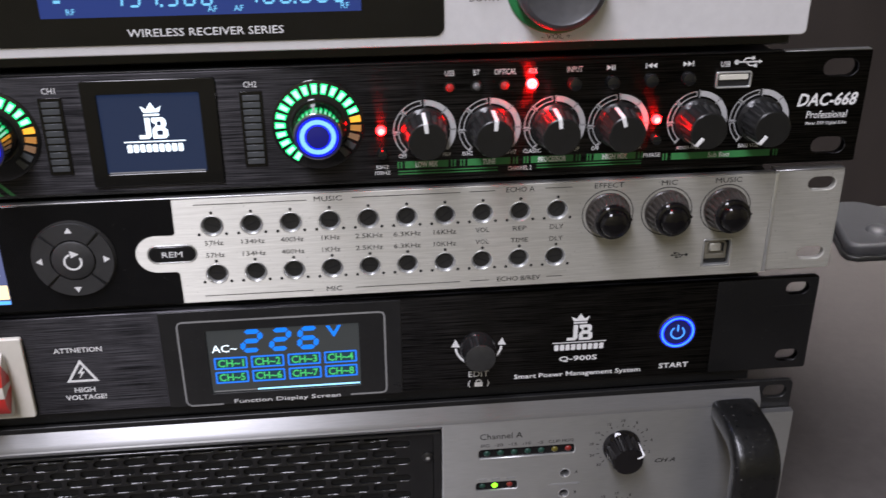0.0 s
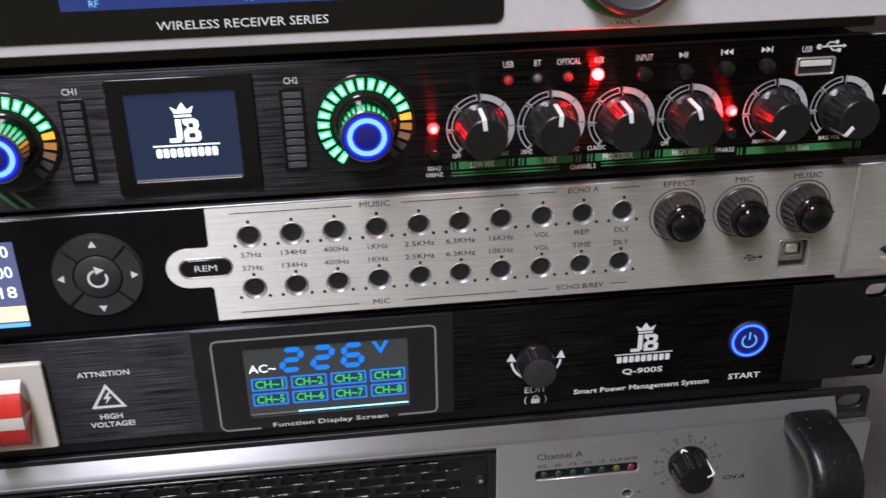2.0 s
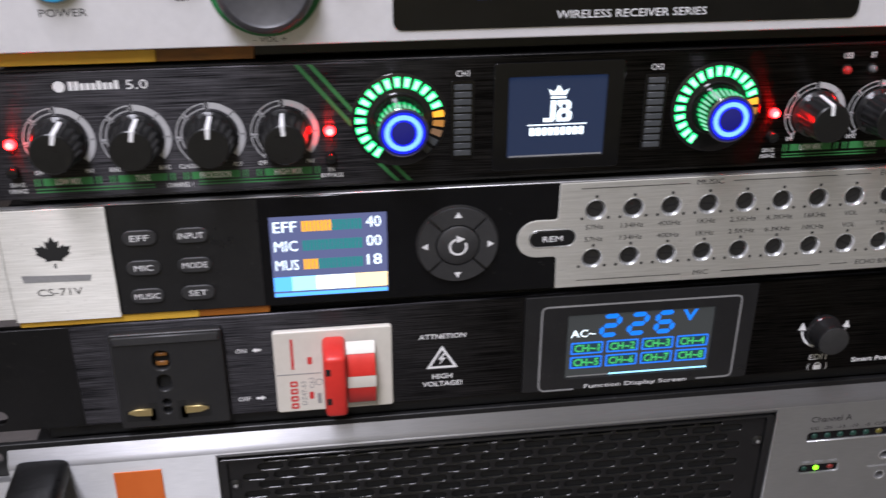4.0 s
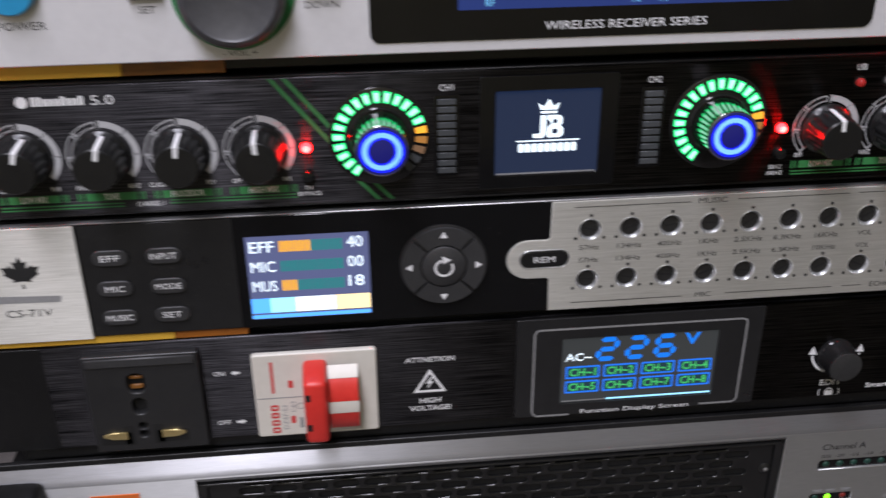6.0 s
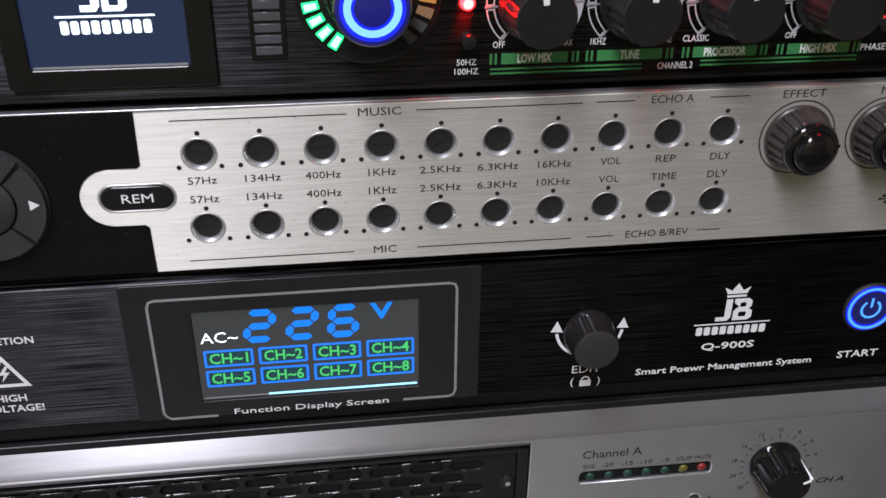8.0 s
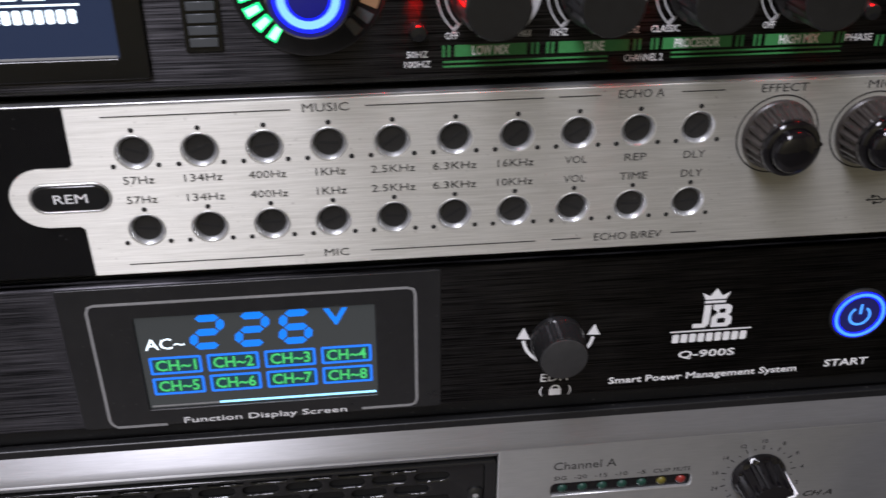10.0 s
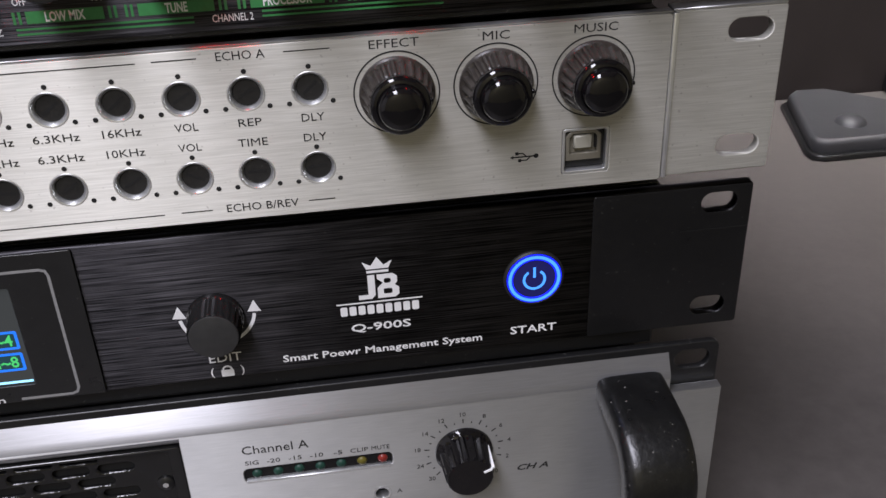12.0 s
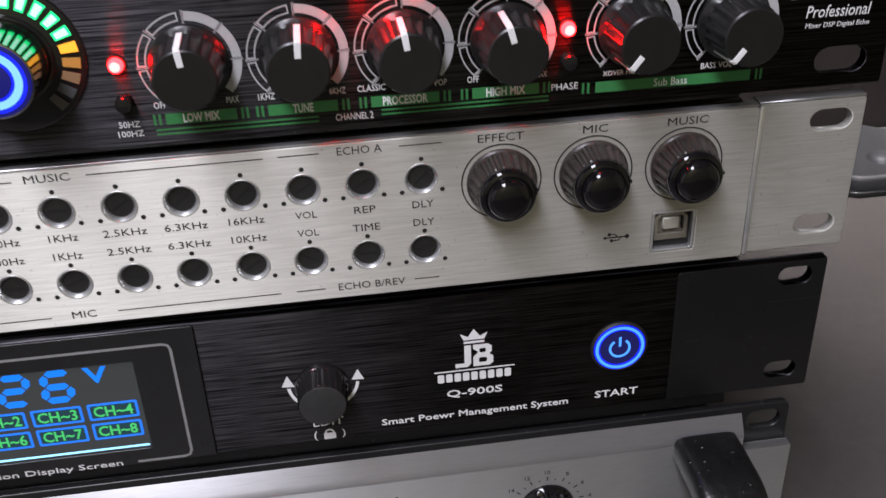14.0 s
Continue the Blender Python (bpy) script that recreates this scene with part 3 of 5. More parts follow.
# ---- mixer with the two light rings ----
mx = thing("audio_mixer", (9, 100, 202), "black brushed audio mixer with lit green rings and red lamps", "mixer", "units of the stack")
chassis(mx, -206, 215, 199.6, 244.5, 180, feet=1.7)
holes = [slot(x, z, 13.5, 7.0) for x in (-220.6, 238.4) for z in (208.8, 239.8)]
front = part("front_panel", plate([rounded(-232.4, 250.2, 202.0, 246.3, 0.8)] + holes, 0, 3.2, 0.35), M["black_brushed"], mx)
for ex0, ex1 in ((-232, -207), (216, 249.8)):
    part("ear_edge", slab(ex0, ex1, 0.5, 3.4, 246.3, 246.7, 0.1), M["bare_edge"], mx, label="bare aluminium edge of the ear")
part("top_lip", slab(-206, 215, 0.6, 3.2, 246.2, 247.0, 0.3), M["steel_black"], mx)

# main display
bezel = part("display_bezel", plate([rounded(-41.0, 5.8, 204.6, 244.4, 1.2), rounded(-35.6, -0.2, 209.4, 239.2, 0.6)], -1.3, 0, 0.3), M["acrylic"], mx)
screen = part("screen", slab(-35.6, -0.2, -0.5, 0.4, 209.4, 239.2), M["navy"], mx, label="lit navy display")
part("lower_edge", slab(-35.0, -0.8, -0.75, -0.5, 209.5, 209.95), M["ink_grey"], screen)
brand_mark(-17.6, 226.6, 21.6, M["white_lit"], screen, -0.5, tall=0.9)

# level meters beside the display
for mxx, s in ((-51.8, "CH1"), (17.9, "CH2")):
    meter = part("level_meter", plate([rounded(mxx - 4.1, mxx + 4.1, 210.0, 238.6, 0.5)], -0.5, 0, 0.1), M["acrylic"], mx)
    data = finish(slab(-3.0, 3.0, -0.35, 0, -0.98, 0.98, 0.1), "segment")
    for k in range(10):
        part("segment", data, M["segment_off"], meter, (mxx, -0.5, 212.2 + k * 2.68))
    words(s, mxx, 241.0, 2.2, M["ink_white"], front, 0, width=4.6)

# rings of lights with their knobs
lit = ["green_led"] * 16 + ["orange_led", "amber_led", "amber_dim", "segment_off", "segment_off"]
seg = {m: finish(sector(11.8, 15.6, -4.4, 4.4, -0.5, 0), "ring_light") for m in set(lit)}
seg_core = finish(sector(12.3, 15.2, -3.1, 3.1, -0.55, -0.5), "core")
for cx, cz in ((-74.0, 225.3), (41.2, 225.2)):
    base = part("light_ring", lathe([(16.9, 0), (16.9, -0.5), (16.4, -0.8), (0.01, -0.8)], 64), M["gloss_black"], mx, (cx, 0, cz), "glossy black disc with a ring of lights")
    for k, m in enumerate(lit):
        a = -145 + 14.2 * k
        light = part("ring_light", seg[m], M[m], base, (cx, -0.8, cz), turn=(0, a, 0))
        if m == "green_led":
            PLACE[light.name] = Vector((cx, -0.8, cz))
            part("core", seg_core, M["green_core"], light, (cx, -0.8, cz), "pale hot middle of the segment")
    knob = part("encoder_knob", lathe([(9.3, -0.8), (9.3, -1.8), (8.6, -13.4), (8.6, -14.0), (8.3, -14.2)], 72, caps=True), M["encoder_metal"], mx, (cx, 0, cz), "smooth polished knob with a lit blue ring")
    part("skirt", lathe([(10.2, -0.8), (10.2, -1.3), (9.9, -1.6), (9.4, -1.6), (9.4, -0.8)], 56), M["gloss_black"], knob, (cx, 0, cz), "glossy black foot of the knob")
    # the ring's blue spill on rim and flange is put in as emission
    part("lens", lathe([(8.3, -14.0), (8.0, -14.45), (7.2, -14.55), (7.1, -14.1)], 48), M["blue_core"], knob, (cx, 0, cz), "lens rim with the ring's blue spill put in as glow")
    part("glow_ring", lathe([(7.3, -14.2), (7.2, -14.5), (3.9, -14.5), (3.8, -14.2)], 48), M["blue_led"], knob, (cx, 0, cz), "lit blue ring")
    part("inner_light", lathe([(6.4, -14.45), (6.3, -14.6), (4.8, -14.6), (4.7, -14.45)], 48), M["blue_inner"], knob, (cx, 0, cz), "pale blue light inside the ring")
    part("cap", lathe([(4.3, -14.2), (4.1, -14.6), (2.4, -14.9), (0.001, -15.0)], 40), M["blue_core"], knob, (cx, 0, cz), "dark blue lens")


def scale_pieces():
    """The printed scale round a knob: outlined fields on its lower half, filled ones towards the full end."""
    r0, r1, pieces = 9.6, 11.7, []
    for k in range(3):
        a0, a1 = -138 + 45 * k + 1.5, -138 + 45 * (k + 1) - 3
        box = joined(sector(r0, r0 + 0.35, a0 + 1.6, a1 - 1.6, -0.06, 0), sector(r1 - 0.35, r1, a0 + 1.6, a1 - 1.6, -0.06, 0), sector(r0, r1, a0, a0 + 1.6, -0.06, 0, 2), sector(r0, r1, a1 - 1.6, a1, -0.06, 0, 2))
        bmesh.ops.remove_doubles(box, verts=box.verts, dist=0.01)
        pieces.append(("scale_field", finish(box, "scale_field")))
    for k in range(3):
        pieces.append(("scale_field", finish(sector(r0, r1, 1.5 + 45 * k, 45 * (k + 1) - 2, -0.06, 0), "scale_field")))
    for k in range(6):
        a = -138 + 45 * k if k < 3 else 45 * (k - 3)
        for d in (-1.2, 0.4):
            pieces.append(("scale_tick", finish(sector(r0 - 0.7, r1 + 0.3, a + d, a + d + 0.7, -0.07, 0, 1), "scale_tick")))
    return pieces


SCALE = scale_pieces()


def scale_ring(cx, cz, parent):
    for name, data in SCALE:
        part(name, data, M["ink_scale"], parent, (cx, 0, cz))


knob_mesh = finish(lathe([(8.9, -0.2), (8.9, -1.6), (8.3, -2.2), (7.9, -3.0), (7.3, -12.0), (7.0, -12.9), (6.6, -13.2), (0.001, -13.2)], 0, 18, 0.4, (3, 4)), "mixer_knob", 28)
for kx, kz, a in ((-188.6, 222.7, 14), (-163.6, 222.6, 10), (-138.8, 222.4, 4), (-113.7, 222.4, -4), (80.2, 221.3, -6), (104.6, 221.2, 4), (129.2, 221.1, -8), (153.6, 220.9, -16), (184.4, 221.0, -142), (208.8, 220.8, -142)):
    knob = part("mixer_knob", knob_mesh, M["black_plastic"], mx, (kx, 0, kz))
    side = slab(-0.75, 0.75, -12.9, -3.2, 7.1, 8.0, 0.1)
    for v in side.verts:
        v.co.z -= 0.6 * (-v.co.y - 3.2) / 9.5
    top = slab(-0.75, 0.75, -13.3, -12.8, 3.2, 7.0, 0.1)
    part("pointer", joined(side, top), M["ink_white"], knob, (kx, 0, kz), "white pointer line", turn=(0, a, 0))
    scale_ring(kx, kz, front)


def lamp(x, z, material, label, r=1.75, h=1.9, y=0.0):
    ob = part("lamp", dome(r, h + 0.7), material, mx, (x, y, z), label)
    part("collar", lathe([(r + 0.6, 0), (r + 0.5, -0.35), (r, -0.4), (r, 0)], 20), M["black_plastic"], ob, (x, y, z))
    if material in (M["red_led"], M["red_bright"]):
        part("core", lathe([(r * 0.8, -h * 0.7 - 0.4), (r * 0.55, -h * 1.02 - 0.6), (0.001, -h * 1.06 - 0.75)], 18), M["red_core"], ob, (x, y, z), "white-hot middle of the lamp")
    return ob


for x, z in ((-204.4, 222.3), (-98.4, 222.5), (64.0, 222.1), (168.1, 222.4)):
    lamp(x, z, M["red_led"], "lit red lamp")
lamp(119.9, 237.9, M["red_bright"], "brightly lit red lamp", 1.9, 2.2)
for x, z in ((89.5, 237.4), (109.8, 237.5)):
    lamp(x, z, M["red_soft"], "dimly lit red lamp", 1.5, 1.6)
lamp(99.4, 237.5, M["led_off"], "unlit clear lamp", 1.5, 1.6)
button_mesh = finish(lathe([(2.6, 0), (2.6, -2.4), (2.3, -3.0), (1.2, -3.3), (0.001, -3.35)], 24), "push_button")
for x, z in ((135.8, 237.4), (150.0, 237.5), (164.6, 237.7), (178.8, 237.9)):
    part("push_button", button_mesh, M["gloss_black"], mx, (x, 0, z), "small glossy black push button")
small_button = finish(lathe([(2.0, 0), (2.0, -2.6), (1.7, -3.1), (0.001, -3.2)], 20), "push_button")
for x, z in ((-205.0, 212.6), (-98.4, 212.8), (64.3, 213.2), (168.3, 214.6)):
    part("push_button", small_button, M["gloss_black"], mx, (x, 0, z))
for s, x in (("USB", 89.5), ("BT", 99.4), ("OPTICAL", 110.0), ("AUX", 120.2), ("INPUT", 135.9), ("USB", 193.0)):
    words(s, x, 242.6, 2.1, M["ink_white"], front, 0, width=len(s) * 1.15)


def arrows(cx, cz, kinds):
    shapes = []
    x = cx - len(kinds) * 0.7
    for k in kinds:
        if k == "|":
            shapes.append([(x, cz - 1), (x, cz + 1), (x + 0.4, cz + 1), (x + 0.4, cz - 1)])
            x += 0.8
        else:
            d = 1 if k == ">" else -1
            m = x + 0.8
            shapes.append([(m - 0.8 * d, cz + 1), (m + 0.9 * d, cz), (m - 0.8 * d, cz - 1)])
            x += 1.8
    for loop in shapes:
        flat([loop], M["ink_white"], front, name="arrow_sign")


arrows(150.0, 242.8, ">||")
arrows(164.6, 243.0, "|<<")
arrows(178.8, 243.2, ">>|")
trident(201.3, 243.2, 9.5, M["ink_white"], front)
usb = part("usb_socket", plate([rounded(189.6, 203.4, 233.5, 239.9, 0.9), rounded(190.3, 202.7, 234.2, 239.2, 0.5)], -1.0, 0, 0.25), M["rim"], mx, label="silver usb socket")
# flat dark sheet stands in for the shaded depth of the socket
part("cavity", slab(190.3, 202.7, -0.15, 0, 234.2, 239.2), M["hole_shade"], usb)
part("tongue", slab(190.9, 202.1, -0.8, 0, 236.7, 238.8, 0.2), M["usb_white"], usb, label="white plastic tongue")

# green captions under the knobs
for cap, cx in (("LOW MIX", 80.8), ("TUNE", 104.5), ("PROCESSOR", 128.8), ("HIGH MIX", 153.2), ("LOW MIX", -188.0), ("TUNE", -163.2), ("PROCESSOR", -138.4), ("HIGH MIX", -113.4)):
    bar(cx - 8.2, cx + 8.2, 206.7, 209.4, M["ink_green"], front)
    words(cap, cx, 208.05, 2.25, M["ink_white"], front, -0.06, width=len(cap) * 1.2, bold=0.025)
    for d in (-10.7, -9.5, 9.5, 10.7):
        bar(cx + d - 0.3, cx + d + 0.3, 206.7, 209.4, M["ink_green"], front)
for cx, ends in ((80.2, ("OFF", "MAX")), (104.6, ("1KHZ", "6KHZ")), (129.2, ("CLASSIC", "POP")), (153.6, ("OFF", "MAX")), (-188.6, ("OFF", "MAX")), (-163.6, ("1KHZ", "6KHZ")), (-138.8, ("CLASSIC", "POP")), (-113.7, ("OFF", "MAX"))):
    for d, s in zip((-8.3, 8.3), ends):
        words(s, cx + d, 211.6, 1.6, M["ink_white"], front, 0, width=len(s) * 0.95)
bar(175.5, 215.0, 205.6, 208.3, M["ink_green"], front)
words("Sub Bass", 194.5, 207.0, 2.0, M["ink_white"], front, -0.06, width=8.5)
for d in (172.4, 173.7, 216.6, 217.8):
    bar(d - 0.3, d + 0.3, 205.6, 208.3, M["ink_green"], front)
words("XOVER FREQ", 182.0, 210.2, 1.5, M["ink_white"], front, 0, width=9.5)
words("BASS VOL", 206.0, 210.2, 1.5, M["ink_white"], front, 0, width=8.0)
words("PHASE", 167.8, 207.9, 1.7, M["ink_white"], front, 0, width=6.6)
for x0, x1, c, s in ((70.0, 163.8, 116.4, "CHANNEL 2"), (-199.0, -102.5, -151.0, "CHANNEL 1")):
    for z in (205.3, 204.2):
        bar(x0, c - 8.5, z, z + 0.45, M["ink_green"], front)
        bar(c + 6.5, x1, z + 0.3, z + 0.75, M["ink_green"], front)
    words(s, c, 204.9, 1.7, M["ink_white"], front, 0, width=9.0)
for x in (64.2, -204.6):
    words("50HZ", x, 207.5, 1.5, M["ink_white"], front, 0, width=4.8)
    words("100HZ", x, 205.2, 1.5, M["ink_white"], front, 0, width=5.8)
words("IN", -98.4, 208.0, 1.5, M["ink_white"], front, 0, width=2.0)
words("BYPASS", -98.2, 205.8, 1.5, M["ink_white"], front, 0, width=7.6)
for dx in (0, 4.4):
    flat([[(-109.3 + dx, 246.0), (-107.6 + dx, 246.0), (-88.2 + dx, 222.2), (-89.9 + dx, 222.2)]], M["ink_green"], front, name="stripe")
    flat([[(-82.2 + dx, 209.4), (-80.5 + dx, 209.4), (-74.0 + dx, 202.4), (-75.7 + dx, 202.4)]], M["ink_green"], front, name="stripe")
flat([circle(-185.8, 241.3, 1.9)], M["ink_white"], front, name="emblem")
for k in range(9):
    bar(-182.8 + 1.82 * k, -181.4 + 1.82 * k, 239.9, 242.2 + (0.7 if k in (0, 1, 5, 8) else 0.0), M["ink_white"], front, name="emblem")
words("5.0", -161.0, 241.3, 3.2, M["ink_white"], front, 0, width=7.0)
brand_mark(-218.0, 222.5, 15.0, M["ink_white"], front)
words("DAC-668", 235.2, 227.6, 5.2, M["ink_white"], front, 0, width=24.0, shear=0.25, bold=0.02)
words("Professional", 235.8, 221.6, 3.0, M["ink_white"], front, 0, width=16.5, shear=0.15)
words("Mixer DSP Digital Echo", 236.0, 218.0, 1.6, M["ink_white"], front, 0, width=16.5, shear=0.1)

# ---- effects processor with the silver front ----
fx = thing("effects_processor", (5, 100, 154.6), "silver and black effects processor with small trim pots", "processor", "units of the stack")
chassis(fx, -212, 218, 151.8, 197.0, 190, feet=1.4)
ears = [slot(x, z, 11.4, 5.8) for x in (-228.4, 239.0) for z in (162.0, 192.6)]
for ex0, ex1, k in ((-236.4, -214.7, 0), (218.9, 247.9, 2)):
    part("ear", plate([rounded(ex0, ex1, 155.0, 198.3, 0.8)] + ears[k:k + 2], 0.3, 3.2, 0.3), M["silver_brushed"], fx, label="silver mounting ear with slots")
part("sub_plate", slab(-214.5, 218.7, 1.9, 3.1, 155.0, 198.0), M["steel_black"], fx)
for ex0, ex1 in ((-236, -214.6), (219, 247.6)):
    part("ear_edge", slab(ex0, ex1, 0.2, 5.0, 198.3, 199.1, 0.2), M["bare_edge"], fx, label="bare aluminium edge of the ear")
part("top_edge", slab(-214, 218.6, -0.3, 2.2, 198.35, 198.85, 0.15), M["bare_edge"], fx)

pot_x = [-0.9 + 14.73 * k for k in range(10)]
pot_holes = [circle(x, z, 4.25, 28) for z in (187.0, 166.8) for x in pot_x]
usb_hole = rounded(192.4, 204.6, 158.5, 171.0, 0.8)
rem_hole = rounded(-26.2, -7.6, 172.3, 179.9, 3.7)
tab = [(-14.9, 198.3), (-15.1, 184.6), (-16.0, 183.8), (-23.0, 183.8)]
tab += [(-23.0 + 7.6 * math.cos(radians(a)), 176.15 + 7.6 * math.sin(radians(a))) for a in range(100, 261, 10)]
tab += [(-23.0, 168.5), (-16.0, 168.4), (-15.1, 167.6), (-14.9, 154.7), (218.0, 154.7), (218.6, 155.3), (218.6, 197.7), (218.0, 198.3)]
front = part("front_panel", plate([tab] + pot_holes + [usb_hole, rem_hole], -0.8, 0.25, 0.2), M["silver_brushed"], fx, label="brushed silver control panel")
part("end_strip", slab(218.75, 220.1, -0.9, 0.3, 155.0, 198.4, 0.4, 2), M["rim"], fx, label="rounded bright end of the panel")
acrylic = part("display_panel", slab(-177.4, -6, -0.35, 0.2, 154.7, 198.3, 0.15), M["acrylic"], fx, label="glossy black display panel")
# sheen on the acrylic round the keys, put into a lighter thin sheet
part("sheen_film", slab(-177.0, -125.5, -0.42, -0.34, 155.0, 198.0, 0.03), M["sheen_film"], fx, label="lighter charcoal sheet for the reflected sheen under the keys")
badge = part("badge_panel", plate([rounded(-214.4, -177.6, 154.0, 198.2, 0.6)], -0.8, 0.2, 0.2), M["silver_brushed"], fx)

rim_mesh = finish(lathe([(4.35, -0.78), (4.2, -0.86), (3.95, -0.8), (3.3, 0.15), (3.3, 1.6), (4.3, 0.2)], 28), "rim")
pot_mesh = finish(lathe([(3.28, 1.6), (3.25, 0.3), (3.05, 0.08), (0.001, 0.04)], 24), "trim_pot")
# screwdriver slot as a dark bar on the face, its shade painted in
groove = finish(slab(-2.3, 2.3, -0.02, 0.3, -0.36, 0.36), "groove")
dots_mesh = finish(lathe([(0.62, 0), (0.62, -0.06)], 12, caps=True), "dot")
turns = [18, -24, -8, 4, -35, -38, -40, -30, -30, -42, 6, 12, 2, -20, 4, -32, -30, 25, 2, -6]
i = 0
for row, z in ((0, 187.0), (1, 166.8)):
    for x in pot_x:
        pot = part("trim_pot", pot_mesh, M["pot_face"], fx, (x, 0, z))
        part("rim", rim_mesh, M["rim"], pot, (x, 0, z), "polished countersunk rim")
        part("groove", groove, M["hole_shade"], pot, (x, 0, z), turn=(0, turns[i], 0))
        i += 1
        for dx, dz in ((-5.1, -3.3), (5.1, -3.3), (0.1, 5.5)):
            part("dot", dots_mesh, M["ink_black"], front, (x + dx, -0.8, z + dz))
top = ["57Hz", "134Hz", "400Hz", "1KHz", "2.5KHz", "6.3KHz", "16KHz", "VOL", "REP", "DLY"]
low = ["57Hz", "134Hz", "400Hz", "1KHz", "2.5KHz", "6.3KHz", "10KHz", "VOL", "TIME", "DLY"]
for x, a, b in zip(pot_x, top, low):
    words(a, x, 180.0, 1.95, M["ink_black"], front, -0.8, width=max(len(a) * 1.75, 5.4))
    words(b, x, 174.9, 1.95, M["ink_black"], front, -0.8, width=max(len(b) * 1.75, 5.4))
for s, x, z, w in (("MUSIC", 43.0, 196.2, 10.5), ("MIC", 43.6, 157.8, 6.0), ("ECHO A", 116.8, 196.4, 11.0), ("ECHO B/REV", 117.2, 158.0, 17.5), ("EFFECT", 151.8, 196.4, 11.6), ("MIC", 175.8, 196.4, 6.4), ("MUSIC", 199.8, 196.4, 10.6)):
    words(s, x, z, 2.1, M["ink_black"], front, -0.8, width=w)
for x0, x1, z in ((-7, 35, 195.9), (52, 93.5, 196.2), (97, 107, 196.3), (126.5, 137, 196.4), (-6.5, 35.5, 157.5), (52, 93.5, 157.8), (97.5, 105, 157.9), (128.5, 135, 158.1)):
    bar(x0, x1, z - 0.13, z + 0.13, M["ink_black"], front, -0.8, name="printed_line")

# remote button in the tab, between the two panels
rem = part("remote_button", plate([rounded(-25.6, -8.2, 172.9, 179.3, 3.1)], -1.1, 1.0, 0.35), M["gloss_black"], fx, label="glossy black pill-shaped button")
part("rim", plate([rounded(-26.2, -7.6, 172.3, 179.9, 3.7), rounded(-25.7, -8.1, 172.8, 179.4, 3.2)], -0.9, 1.0, 0.15), M["rim"], rem)
words("REM", -16.9, 176.1, 2.3, M["ink_white"], rem, -1.1, width=7.6)

# big knobs
big = finish(lathe([(9.0, -0.8), (9.0, -1.6), (8.6, -2.0), (8.5, -2.2), (7.5, -8.0), (7.0, -8.4)], 0, 22, 0.75, (3, 4), True), "control_knob", 25)
cap_mesh = finish(lathe([(6.9, -7.8), (7.15, -8.1), (7.15, -9.3), (6.95, -9.8), (6.4, -10.2), (5.75, -10.35), (5.5, -10.2), (5.4, -10.5), (5.25, -11.7), (4.7, -12.4), (3.4, -12.85), (1.6, -13.05), (0.001, -13.1)], 56), "cap")
for kx in (151.9, 175.7, 199.7):
    knob = part("control_knob", big, M["knob_skirt"], fx, (kx, 0, 184.3))
    part("cap", cap_mesh, M["knob_gloss"], knob, (kx, 0, 184.3), "glossy black domed cap")
    part("nib", slab(-0.45, 0.45, -9.5, -8.3, 6.8, 7.6, 0.15), M["knob_gloss"], knob, (kx, 0, 184.3), "small raised pointer on the cap", turn=(0, 84, 0))
    part("knob_scale", lathe([(10.35, 0), (10.35, -0.06), (9.98, -0.06), (9.98, 0)], 64), M["ink_black"], front, (kx, -0.8, 184.3))

usb = part("usb_socket", plate([rounded(192.5, 204.5, 158.6, 170.9, 0.8), rounded(193.2, 203.8, 159.3, 170.2, 0.6)], -0.7, 1.7, 0.15), M["rim"], fx, label="square silver usb socket")
# dark back sheet in place of the shade deep in the socket
part("cavity", slab(193.0, 204.0, 1.3, 1.8, 159.5, 170.5), M["hole_shade"], usb)
insert = part("insert", plate([[(193.5, 162.0), (202.6, 162.0), (202.6, 168.6), (201.2, 170.1), (194.9, 170.1), (193.5, 168.6)], [(194.5, 163.9), (201.6, 163.9), (201.6, 168.2), (200.8, 169.2), (195.3, 169.2), (194.5, 168.2)]], -0.3, 1.3, 0.2), M["usb_beige"], usb, label="beige plastic insert")
part("insert_floor", slab(194.4, 201.7, 1.0, 1.3, 163.8, 169.3), M["usb_beige"], usb)
part("tongue", slab(195.6, 200.2, -0.5, 1.0, 165.2, 168.7, 0.3), M["usb_pale"], usb, label="ivory plastic tongue")
# dark bar drawn for the shaded gap right of the tongue
part("contact", slab(201.0, 201.5, -0.2, 1.0, 165.0, 168.4, 0.1), M["hole_shade"], usb)
trident(183.0, 164.6, -6.4, M["ink_black"], front, -0.8)

# navigation pad
pad = part("navigation_pad", lathe([(15.6, -0.35), (15.6, -0.9), (15.0, -1.1), (0.01, -1.1)], 56), M["matt_plastic"], fx, (-53.2, 0, 176.3), "round pad of grey rubber keys")
key = finish(sector(8.4, 14.9, -42.5, 42.5, -2.4, -1.0, 16), "pad_key")
for a in (0, 90, 180, 270):
    part("pad_key", key, M["rubber_key"], pad, (-53.2, 0, 176.3), turn=(0, a, 0))
    r = radians(a)
    c = (-53.2 + 12.0 * math.sin(r), 176.3 + 12.0 * math.cos(r))
    tri = [(c[0] + 1.6 * math.sin(r + k), c[1] + 1.6 * math.cos(r + k)) for k in (0, 2.094, 4.189)]
    flat([tri], M["ink_white"], pad, -2.4, name="arrow_sign")
part("pad_key", lathe([(7.8, -1.0), (7.8, -2.4), (7.2, -2.8), (0.001, -2.9)], 40), M["rubber_key"], pad, (-53.2, 0, 176.3))
